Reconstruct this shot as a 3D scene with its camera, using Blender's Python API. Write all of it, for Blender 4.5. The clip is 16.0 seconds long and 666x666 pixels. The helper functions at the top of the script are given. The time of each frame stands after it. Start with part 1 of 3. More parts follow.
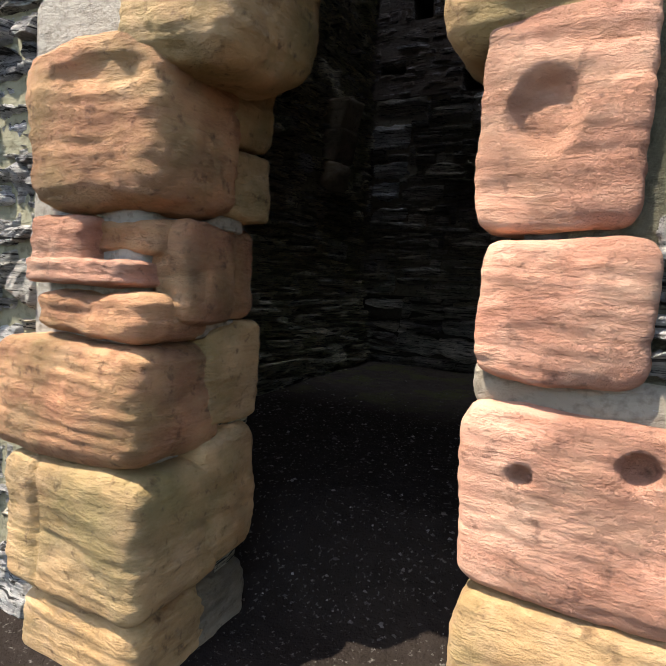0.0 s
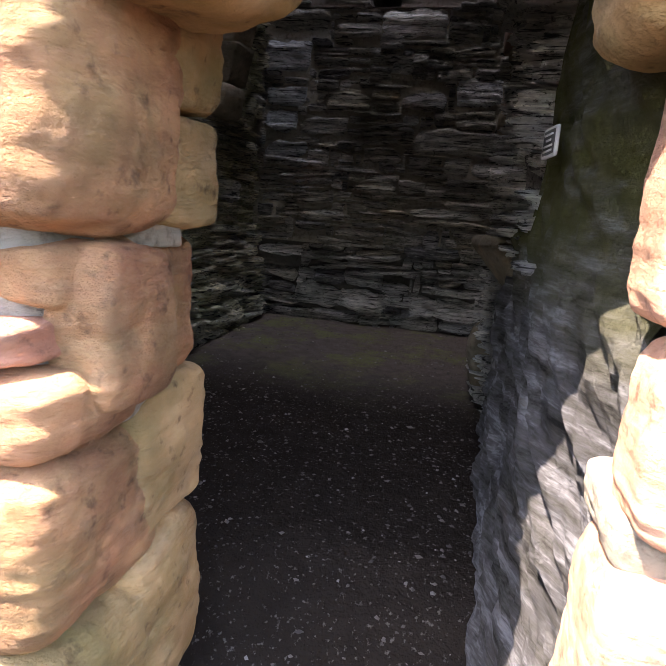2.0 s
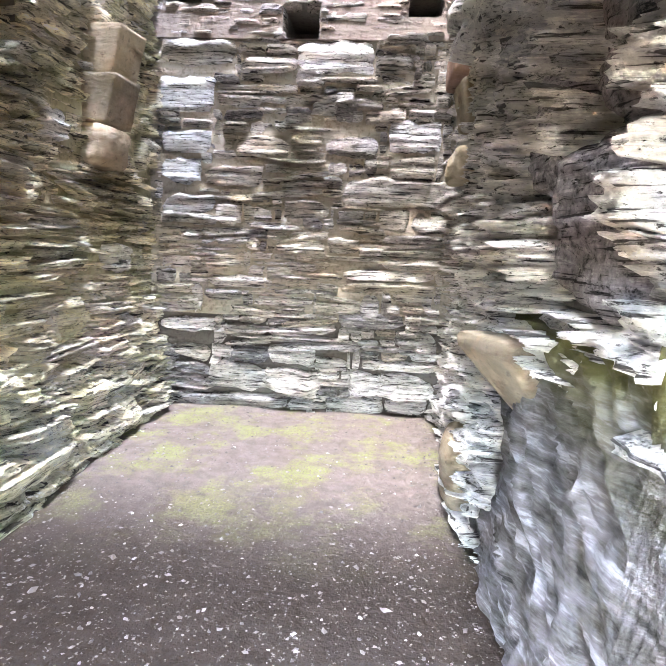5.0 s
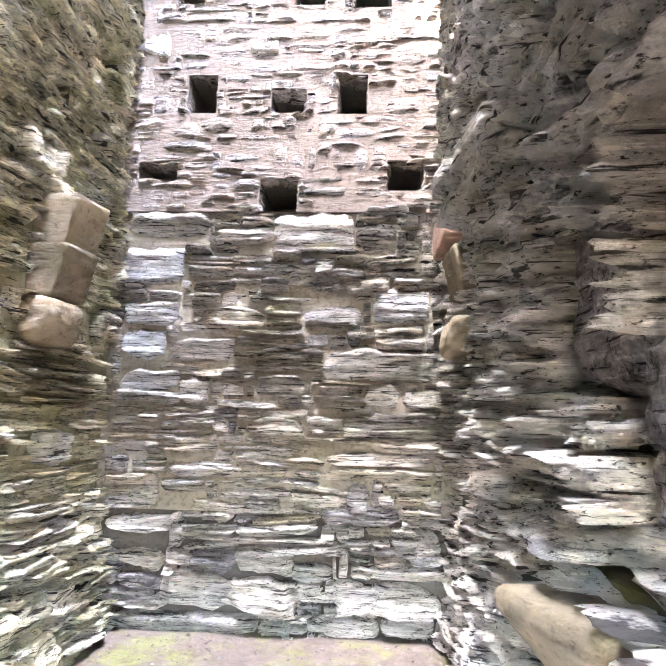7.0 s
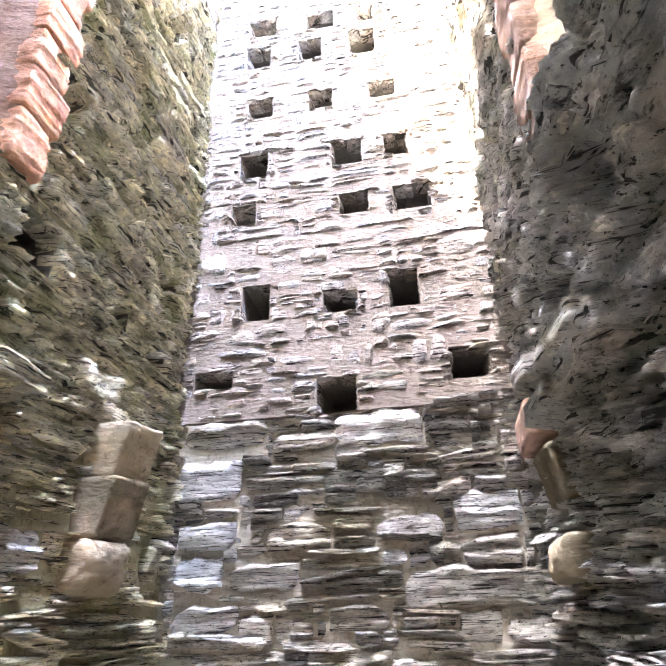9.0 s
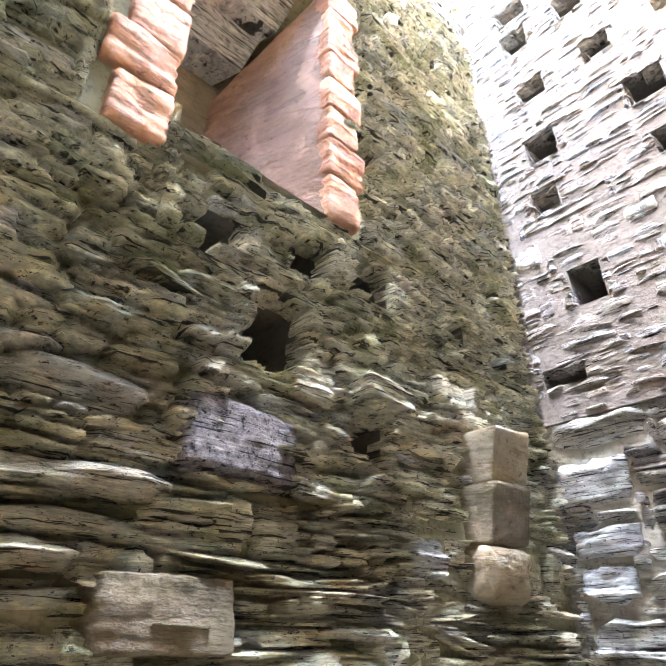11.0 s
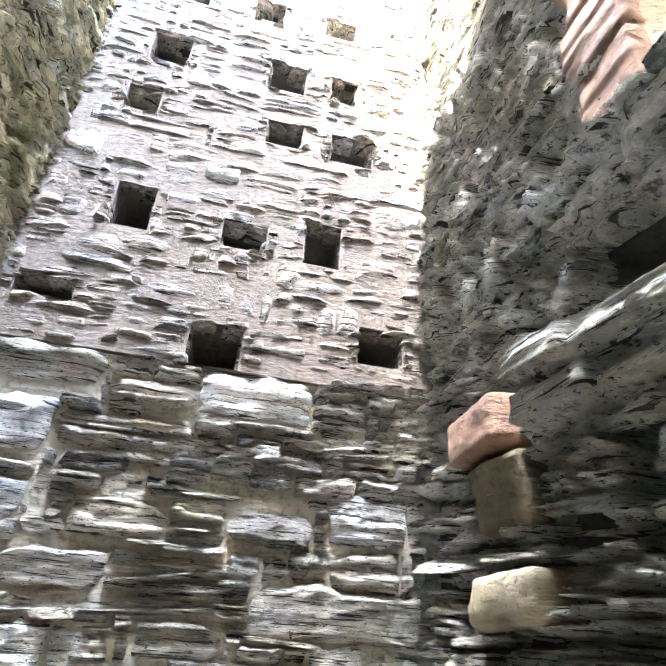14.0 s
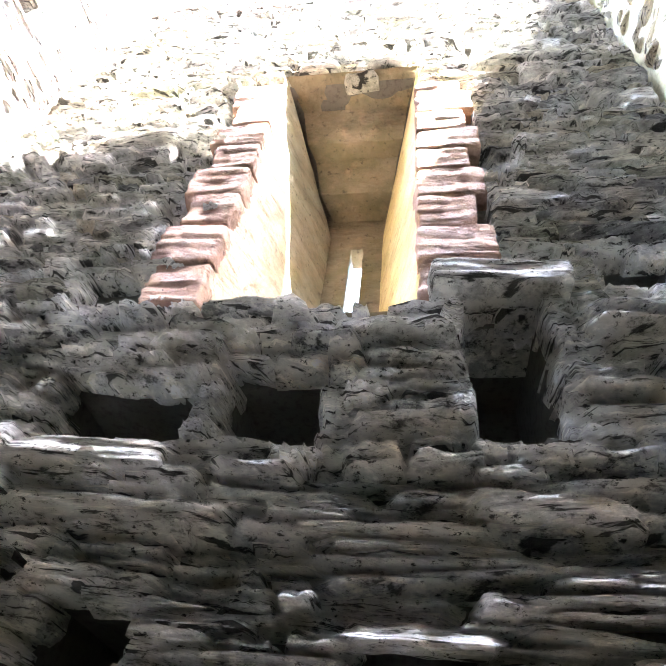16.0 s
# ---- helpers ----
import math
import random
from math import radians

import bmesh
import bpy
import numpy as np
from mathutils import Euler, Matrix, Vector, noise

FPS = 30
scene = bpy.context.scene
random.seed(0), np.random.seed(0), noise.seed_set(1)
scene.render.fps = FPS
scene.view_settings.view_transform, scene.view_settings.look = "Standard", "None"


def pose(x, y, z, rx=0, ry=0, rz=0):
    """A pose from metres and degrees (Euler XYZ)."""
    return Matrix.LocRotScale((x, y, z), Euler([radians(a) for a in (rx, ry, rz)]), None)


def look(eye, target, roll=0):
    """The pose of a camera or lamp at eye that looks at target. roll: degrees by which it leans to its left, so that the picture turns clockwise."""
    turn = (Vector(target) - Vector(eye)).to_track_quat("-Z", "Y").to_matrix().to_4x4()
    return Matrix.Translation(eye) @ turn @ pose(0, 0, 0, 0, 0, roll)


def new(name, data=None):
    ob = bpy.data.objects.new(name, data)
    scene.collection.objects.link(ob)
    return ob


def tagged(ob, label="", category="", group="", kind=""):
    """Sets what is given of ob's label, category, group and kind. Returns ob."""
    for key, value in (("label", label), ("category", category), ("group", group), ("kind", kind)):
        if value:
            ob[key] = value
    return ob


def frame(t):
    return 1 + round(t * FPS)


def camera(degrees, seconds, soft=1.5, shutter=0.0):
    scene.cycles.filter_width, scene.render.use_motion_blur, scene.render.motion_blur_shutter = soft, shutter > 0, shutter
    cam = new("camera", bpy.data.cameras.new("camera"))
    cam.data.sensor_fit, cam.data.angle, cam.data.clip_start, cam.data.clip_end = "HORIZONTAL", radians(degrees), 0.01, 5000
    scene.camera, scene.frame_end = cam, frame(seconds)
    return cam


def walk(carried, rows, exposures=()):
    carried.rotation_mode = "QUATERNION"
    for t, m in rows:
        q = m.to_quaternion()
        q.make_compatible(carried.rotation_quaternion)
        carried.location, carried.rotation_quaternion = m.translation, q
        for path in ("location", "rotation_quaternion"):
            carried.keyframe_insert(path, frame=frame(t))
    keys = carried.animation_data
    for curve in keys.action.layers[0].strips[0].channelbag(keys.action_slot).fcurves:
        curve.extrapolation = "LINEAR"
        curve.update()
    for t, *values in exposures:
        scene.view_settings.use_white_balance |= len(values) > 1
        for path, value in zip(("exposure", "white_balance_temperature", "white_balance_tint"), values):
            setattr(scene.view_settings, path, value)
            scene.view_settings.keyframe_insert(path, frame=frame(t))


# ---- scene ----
cam = camera(62.2, 16.0, 1.1)
PATH = [
    (0, (1.313, -0.661, 0.891), (0.413, 1.114, 0.698), 2.9),
    (0.5, (1.118, -0.482, 0.866), (0.375, 1.375, 0.857), 3.3),
    (0.8, (0.998, -0.423, 0.860), (0.343, 1.466, 0.815), 4.0),
    (1, (0.903, -0.373, 0.950), (0.336, 1.528, 0.697), 4.1),
    (1.5, (0.840, -0.429, 1.031), (0.370, 1.483, 0.683), 3.8),
    (2, (0.805, -0.265, 1.125), (0.385, 1.638, 0.675), 4.4),
    (2.5, (0.754, -0.107, 1.106), (0.435, 1.815, 0.651), 4.0),
    (3.2, (0.650, 0.180, 1.129), (0.494, 2.109, 0.625), 4.0),
    (5.3, (0.550, 0.720, 1.308), (0.406, 2.704, 1.098), 2.3),
    (5.5, (0.550, 0.744, 1.322), (0.414, 2.733, 1.167), 2.2),
    (6, (0.578, 0.856, 1.335), (0.453, 2.851, 1.289), 2.4),
    (6.5, (0.604, 1.050, 1.357), (0.476, 3.042, 1.484), 2.1),
    (7, (0.533, 1.257, 1.408), (0.416, 3.232, 1.703), 1.5),
    (7.5, (0.448, 1.421, 1.482), (0.310, 3.362, 1.942), 0.9),
    (8, (0.455, 1.489, 1.546), (0.290, 3.381, 2.172), 0.0),
    (8.5, (0.481, 1.489, 1.629), (0.293, 3.317, 2.419), -1.0),
    (9, (0.468, 1.495, 1.676), (0.171, 3.264, 2.560), -1.8),
    (9.5, (0.446, 1.488, 1.671), (-0.124, 3.164, 2.602), -3.2),
    (10, (0.443, 1.439, 1.665), (-0.516, 2.869, 2.682), -4.7),
    (10.2, (0.452, 1.413, 1.661), (-0.656, 2.698, 2.720), -4.9),
    (12.5, (0.064, 1.982, 1.431), (-1.246, 3.212, 2.311), 1.2),
    (13, (0.027, 2.012, 1.531), (-0.685, 3.734, 2.257), 3.5),
    (13.5, (-0.000, 2.119, 1.649), (-0.070, 3.957, 2.434), 4.4),
    (14, (-0.019, 2.319, 1.705), (0.328, 4.051, 2.642), 4.7),
    (14.5, (-0.107, 2.449, 1.693), (0.825, 3.888, 2.722), 7.9),
    (15, (-0.168, 2.465, 1.631), (1.109, 3.472, 2.796), 11.1),
    (15.5, (-0.305, 2.328, 1.597), (1.102, 2.969, 2.865), 10.7),
    (16, (-0.386, 2.301, 1.636), (1.011, 2.605, 3.035), 8.0),
]
EXPOSURES = [(0, 1.4, 7100, 14), (1.0, 1.95, 7400, 18), (1.5, 2.5, 7300, 22), (2.0, 3.2, 7300, 22), (2.5, 4.0, 7300, 13), (3.2, 5.3, 7300, 10), (5.3, 7.75, 7300, 18), (6.5, 7.8, 7300, 18), (9.0, 7.55, 7100, 18), (10.2, 7.4, 7200, 16), (12.5, 7.95, 7500, 4), (13.5, 7.85, 7200, 6), (14.5, 7.5, 6700, 9), (16.0, 7.8, 6700, 14)]
walk(cam, [(t, look(eye, target, roll)) for t, eye, target, roll in PATH], EXPOSURES)

# ---- light ----
SUN_DIR = Vector((1.0, 1.08, -2.8)).normalized()
world = bpy.data.worlds.new("sky")
scene.world = world
world.use_nodes = True
wn = world.node_tree.nodes
sky = wn.new("ShaderNodeTexSky")
sky.sky_type = "NISHITA"
sky.sun_disc = False
sky.sun_elevation = math.asin(-SUN_DIR.z)
sky.sun_rotation = math.atan2(-SUN_DIR.x, -SUN_DIR.y)
world.node_tree.links.new(sky.outputs[0], wn["Background"].inputs[0])
wn["Background"].inputs[1].default_value = 0.15
sun = new("sun", bpy.data.lights.new("sun", "SUN"))
sun.data.energy, sun.data.angle, sun.data.color = 4.0, radians(0.5), (1.0, 0.95, 0.87)
sun.matrix_world = look((0, 0, 20), Vector((0, 0, 20)) + SUN_DIR)
# added fill lamp over the open top of the roofless tower, on top of the sky
mouth_fill = new("sky_fill_lamp", bpy.data.lights.new("sky_fill_lamp", "AREA"))
mouth_fill.data.shape, mouth_fill.data.size, mouth_fill.data.size_y = "RECTANGLE", 2.2, 4.0
mouth_fill.data.energy, mouth_fill.data.color = 19.0, (0.93, 0.96, 1.0)
mouth_fill.location = (-0.08, 2.95, 11.3)


# ---- materials ----
def shader(name):
    mat = bpy.data.materials.new(name)
    mat.use_nodes = True
    nt = mat.node_tree
    return mat, nt.nodes, nt.links, nt.nodes["Principled BSDF"]


def ramp(nodes, links, source, stops):
    r = nodes.new("ShaderNodeValToRGB")
    links.new(source, r.inputs[0])
    el = r.color_ramp.elements
    while len(el) < len(stops):
        el.new(0.5)
    for e, (p, c) in zip(el, stops):
        e.position, e.color = p, (*c, 1)
    return r.outputs[0]


def spot(nodes, links, scale, detail=6, stretch=(1, 1, 1), turn=(0, 0, 0), rough=0.6):
    geo = nodes.new("ShaderNodeNewGeometry")
    mp = nodes.new("ShaderNodeMapping")
    mp.inputs["Scale"].default_value = stretch
    mp.inputs["Rotation"].default_value = [radians(a) for a in turn]
    links.new(geo.outputs["Position"], mp.inputs[0])
    n = nodes.new("ShaderNodeTexNoise")
    n.inputs["Scale"].default_value, n.inputs["Detail"].default_value, n.inputs["Roughness"].default_value = scale, detail, rough
    links.new(mp.outputs[0], n.inputs["Vector"])
    return n.outputs[0]


def blend(nodes, links, factor, a, b, how="MIX"):
    m = nodes.new("ShaderNodeMix")
    m.data_type, m.blend_type = "RGBA", how
    for sock, v in ((m.inputs[0], factor), (m.inputs[6], a), (m.inputs[7], b)):
        if isinstance(v, (int, float)):
            sock.default_value = v
        elif isinstance(v, tuple):
            sock.default_value = (*v, 1)
        else:
            links.new(v, sock)
    return m.outputs[2]


def relief(nodes, links, bsdf, heights):
    last = None
    for h, strength, dist in heights:
        b = nodes.new("ShaderNodeBump")
        b.inputs["Strength"].default_value, b.inputs["Distance"].default_value = strength, dist
        links.new(h, b.inputs["Height"])
        if last:
            links.new(last, b.inputs["Normal"])
        last = b.outputs[0]
    links.new(last, bsdf.inputs["Normal"])


def slate(name, piece, tones, moss=0.35, mosscol=(0.10, 0.13, 0.035), stretch=(1.2, 1.2, 9), bump=1.0, lichen=(0.58, 0.72)):
    """Layered rubble stone: each stone with its own tone, fine bedding lines, lichen and algae, and crevice shade
    painted in.
    """
    mat, nodes, links, bsdf = shader(name)
    if piece:
        rnd = nodes.new("ShaderNodeObjectInfo").outputs["Random"]
    else:
        rnd = nodes.new("ShaderNodeNewGeometry").outputs["Random Per Island"]
    base = ramp(nodes, links, rnd, [(i / (len(tones) - 1), c) for i, c in enumerate(tones)])
    bed = spot(nodes, links, 6, 10, stretch, (4, 7, 0), 0.78)
    chunk = spot(nodes, links, 30, 7, (1, 1, 2.2), (-6, 5, 0), 0.75)
    grit = spot(nodes, links, 130, 4)
    cloud = spot(nodes, links, 2.6, 5)
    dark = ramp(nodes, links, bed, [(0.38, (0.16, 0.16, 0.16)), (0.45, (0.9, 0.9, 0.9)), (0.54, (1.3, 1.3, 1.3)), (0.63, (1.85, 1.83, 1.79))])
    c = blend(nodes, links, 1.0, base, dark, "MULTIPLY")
    # shade in crevices and splits painted as near-black, ridges brightened, following the bump heights
    crev_shade = ramp(nodes, links, chunk, [(0.37, (0.08, 0.08, 0.08)), (0.43, (1, 1, 1))])
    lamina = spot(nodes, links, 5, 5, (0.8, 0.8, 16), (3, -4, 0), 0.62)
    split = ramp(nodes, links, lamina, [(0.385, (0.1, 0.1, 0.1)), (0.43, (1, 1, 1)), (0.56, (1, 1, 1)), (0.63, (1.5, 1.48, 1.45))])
    lich = ramp(nodes, links, spot(nodes, links, 15, 10, (1, 1, 2.2), (3, -5, 0), 0.72), [(lichen[0], (0, 0, 0)), (lichen[1], (1, 1, 1))])
    c = blend(nodes, links, lich, c, (0.58, 0.575, 0.53))
    mm = ramp(nodes, links, cloud, [(0.5, (0, 0, 0)), (0.68, (moss, moss, moss))])
    c = blend(nodes, links, mm, c, mosscol)
    c = blend(nodes, links, 1.0, c, crev_shade, "MULTIPLY")
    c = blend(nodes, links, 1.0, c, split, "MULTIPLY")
    links.new(c, bsdf.inputs["Base Color"])
    bsdf.inputs["Roughness"].default_value = 0.95
    bsdf.inputs["Specular IOR Level"].default_value = 0.2
    relief(nodes, links, bsdf, [(bed, bump, 0.03), (lamina, bump, 0.03), (chunk, bump, 0.04), (grit, 0.7, 0.008)])
    return mat


def mortar_mat(name, col, col2):
    mat, nodes, links, bsdf = shader(name)
    c = blend(nodes, links, spot(nodes, links, 5, 8), col, col2)
    pit = ramp(nodes, links, spot(nodes, links, 33, 6), [(0.33, (0.62, 0.6, 0.57)), (0.5, (1, 1, 1))])
    c = blend(nodes, links, 1.0, c, pit, "MULTIPLY")
    links.new(c, bsdf.inputs["Base Color"])
    bsdf.inputs["Roughness"].default_value = 0.95
    relief(nodes, links, bsdf, [(spot(nodes, links, 17, 8, (1, 1, 2.5), (0, 0, 0), 0.75), 1.0, 0.035), (spot(nodes, links, 90, 3), 0.5, 0.006)])
    return mat


def sandstone(name, tones, algae=0.5, turn=(0, 6, 0), band=14.0, algaecol=(0.16, 0.15, 0.045), rough=0.25):
    """Bedded red sandstone with wind-worn bands, bruises, pits and a film of algae."""
    mat, nodes, links, bsdf = shader(name)
    rnd = nodes.new("ShaderNodeObjectInfo").outputs["Random"]
    bands = spot(nodes, links, band * 0.6, 9, (0.55, 0.55, 2.2), turn, 0.72)
    big = spot(nodes, links, 3.2, 5)
    c = ramp(nodes, links, spot(nodes, links, 5, 9, (0.7, 0.7, 1.5), turn, 0.7), [(0.3, tones[0]), (0.43, tones[1]), (0.56, tones[2]), (0.75, tones[3])])
    c = blend(nodes, links, ramp(nodes, links, rnd, [(0, (0, 0, 0)), (1, (0.4, 0.4, 0.4))]), c, tones[2])
    line = ramp(nodes, links, bands, [(0.32, (0.66, 0.58, 0.52)), (0.46, (1, 1, 1)), (0.7, (1.15, 1.12, 1.08))])
    c = blend(nodes, links, 1.0, c, line, "MULTIPLY")
    pale = ramp(nodes, links, spot(nodes, links, 9, 7), [(0.55, (0, 0, 0)), (0.75, (0.35, 0.35, 0.35))])
    c = blend(nodes, links, pale, c, (0.55, 0.38, 0.25))
    al = ramp(nodes, links, big, [(0.46, (0, 0, 0)), (0.66, (algae, algae, algae))])
    c = blend(nodes, links, al, c, algaecol)
    soot = ramp(nodes, links, spot(nodes, links, 24, 6), [(0.28, (0.45, 0.42, 0.42)), (0.42, (1, 1, 1))])
    c = blend(nodes, links, 1.0, c, soot, "MULTIPLY")
    links.new(c, bsdf.inputs["Base Color"])
    bsdf.inputs["Roughness"].default_value = 0.88
    gate = spot(nodes, links, 4.1, 4)
    rug = blend(nodes, links, ramp(nodes, links, gate, [(0.42, (0, 0, 0)), (0.56, (1, 1, 1))]), (0.5, 0.5, 0.5), spot(nodes, links, 20, 8, (0.55, 0.55, 1.7), turn, 0.7))
    relief(nodes, links, bsdf, [(bands, 0.9, 0.035), (rug, 1.0, rough * 0.3), (spot(nodes, links, 38, 8), 0.6, 0.016), (spot(nodes, links, 190, 3), 0.35, 0.004)])
    return mat


GREYS = [(0.157, 0.157, 0.165), (0.314, 0.306, 0.290), (0.470, 0.463, 0.455), (0.251, 0.243, 0.204), (0.560, 0.549, 0.533), (0.361, 0.329, 0.259), (0.423, 0.439, 0.447)]
GREENS = [(0.205, 0.205, 0.16), (0.41, 0.39, 0.28), (0.58, 0.55, 0.41), (0.29, 0.27, 0.19), (0.66, 0.63, 0.51), (0.49, 0.45, 0.32), (0.46, 0.46, 0.44)]
DARKS = [(0.22, 0.22, 0.23), (0.44, 0.435, 0.43), (0.60, 0.59, 0.59), (0.32, 0.315, 0.30), (0.53, 0.51, 0.47), (0.68, 0.675, 0.68)]
PALES = [(0.155, 0.138, 0.12), (0.215, 0.197, 0.178), (0.178, 0.15, 0.13), (0.26, 0.26, 0.26), (0.165, 0.16, 0.16), (0.215, 0.182, 0.157)]
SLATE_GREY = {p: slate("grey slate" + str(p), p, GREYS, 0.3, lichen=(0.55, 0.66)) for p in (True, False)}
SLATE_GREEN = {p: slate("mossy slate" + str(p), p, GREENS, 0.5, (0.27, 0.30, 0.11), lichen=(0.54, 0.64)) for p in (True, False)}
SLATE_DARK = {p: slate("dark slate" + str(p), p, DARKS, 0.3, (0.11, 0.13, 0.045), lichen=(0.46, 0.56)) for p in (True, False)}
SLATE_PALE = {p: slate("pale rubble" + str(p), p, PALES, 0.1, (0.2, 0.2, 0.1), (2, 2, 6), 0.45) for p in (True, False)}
SLATE_WHITE = slate("white quartzite", True, [(0.72, 0.73, 0.73), (0.78, 0.78, 0.77), (0.64, 0.67, 0.69)], 0.05)
SLATE_ICE = slate("blue-grey slate", True, [(0.46, 0.48, 0.50), (0.52, 0.54, 0.55), (0.42, 0.45, 0.47)], 0.1)
LIME = mortar_mat("lime mortar", (0.52, 0.49, 0.42), (0.30, 0.275, 0.22))
LIME_PINK = mortar_mat("pink lime mortar", (0.215, 0.18, 0.155), (0.16, 0.136, 0.114))
LIME_MOSS = mortar_mat("mossy mortar", (0.46, 0.43, 0.31), (0.25, 0.25, 0.14))
DARK_JOINT_POCKET = mortar_mat("dark mortar and pocket shade", (0.16, 0.15, 0.13), (0.09, 0.085, 0.075))
RED = [(0.26, 0.10, 0.05), (0.42, 0.19, 0.10), (0.52, 0.28, 0.14), (0.56, 0.38, 0.20)]
OCHRE = [(0.26, 0.15, 0.06), (0.40, 0.25, 0.11), (0.48, 0.32, 0.16), (0.50, 0.37, 0.22)]
PINK = [(0.36, 0.15, 0.09), (0.54, 0.25, 0.16), (0.62, 0.34, 0.23), (0.64, 0.43, 0.30)]
SAND_RED = sandstone("red sandstone", RED, 0.45)
SAND_PINK = sandstone("pink sandstone", PINK, 0.12, (0, -8, 0), 10, (0.4, 0.3, 0.12))
SAND_OCHRE = sandstone("ochre sandstone", OCHRE, 0.6, (5, 10, 0), 6, rough=0.1)
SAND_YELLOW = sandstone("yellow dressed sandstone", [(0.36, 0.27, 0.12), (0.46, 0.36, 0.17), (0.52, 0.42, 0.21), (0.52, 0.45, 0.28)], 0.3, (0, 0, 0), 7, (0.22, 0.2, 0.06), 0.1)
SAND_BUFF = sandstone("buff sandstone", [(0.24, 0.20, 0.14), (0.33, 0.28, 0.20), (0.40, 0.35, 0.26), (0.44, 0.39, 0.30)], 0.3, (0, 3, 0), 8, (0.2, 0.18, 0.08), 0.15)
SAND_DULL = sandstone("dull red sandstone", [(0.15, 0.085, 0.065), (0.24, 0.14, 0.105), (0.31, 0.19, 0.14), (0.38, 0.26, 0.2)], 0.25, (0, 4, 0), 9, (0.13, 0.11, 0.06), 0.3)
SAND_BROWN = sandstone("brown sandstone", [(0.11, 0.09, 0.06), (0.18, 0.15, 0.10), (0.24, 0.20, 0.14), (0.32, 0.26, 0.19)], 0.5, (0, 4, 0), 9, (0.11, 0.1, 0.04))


# ---- mesh helpers ----
def mesh_object(name, verts, faces, mat, parent=None, smooth=True):
    me = bpy.data.meshes.new(name)
    me.from_pydata([tuple(v) for v in verts], [], [tuple(f) for f in faces])
    me.materials.append(mat)
    if smooth:
        me.polygons.foreach_set("use_smooth", [True] * len(me.polygons))
    me.update()
    ob = new(name, me)
    ob.parent = parent
    return ob


def part(name, bm, mat, parent, label="", smooth=True):
    me = bpy.data.meshes.new(name)
    bm.to_mesh(me)
    bm.free()
    me.materials.append(mat)
    if smooth:
        me.polygons.foreach_set("use_smooth", [True] * len(me.polygons))
    ob = new(name, me)
    ob.parent = parent
    if label:
        ob["label"] = label
    return ob


def lump(size, cuts=9, square=5.0, rough=0.03, seed=0, tilt=0.0, bed=0.0):
    """A weathered block: a box with worn, rounded edges and an uneven skin. Its base sits at z = 0."""
    bm = bmesh.new()
    bmesh.ops.create_cube(bm, size=2.0)
    bmesh.ops.subdivide_edges(bm, edges=bm.edges[:], cuts=cuts, use_grid_fill=True)
    s = Vector(size) / 2
    off = Vector((seed * 7.31, seed * 3.17, seed * 5.71))
    for v in bm.verts:
        p = v.co
        r = (abs(p.x) ** square + abs(p.y) ** square + abs(p.z) ** square) ** (1 / square)
        q = p / r
        n = q.normalized()
        w = Vector((q.x * s.x, q.y * s.y, q.z * s.z))
        k = noise.noise(w * 4.5 + off) * rough + noise.noise(w * 13 + off) * rough * 0.3 + (noise.noise(w * 34 + off) * rough * 0.16 if cuts > 12 else 0)
        if bed:
            k += noise.noise(Vector((w.x * 3, w.y * 3, (w.z + tilt * w.x) * 42)) + off) * bed
        v.co = w + n * k + Vector((tilt * w.z * 0.3, 0, s.z))
    return bm


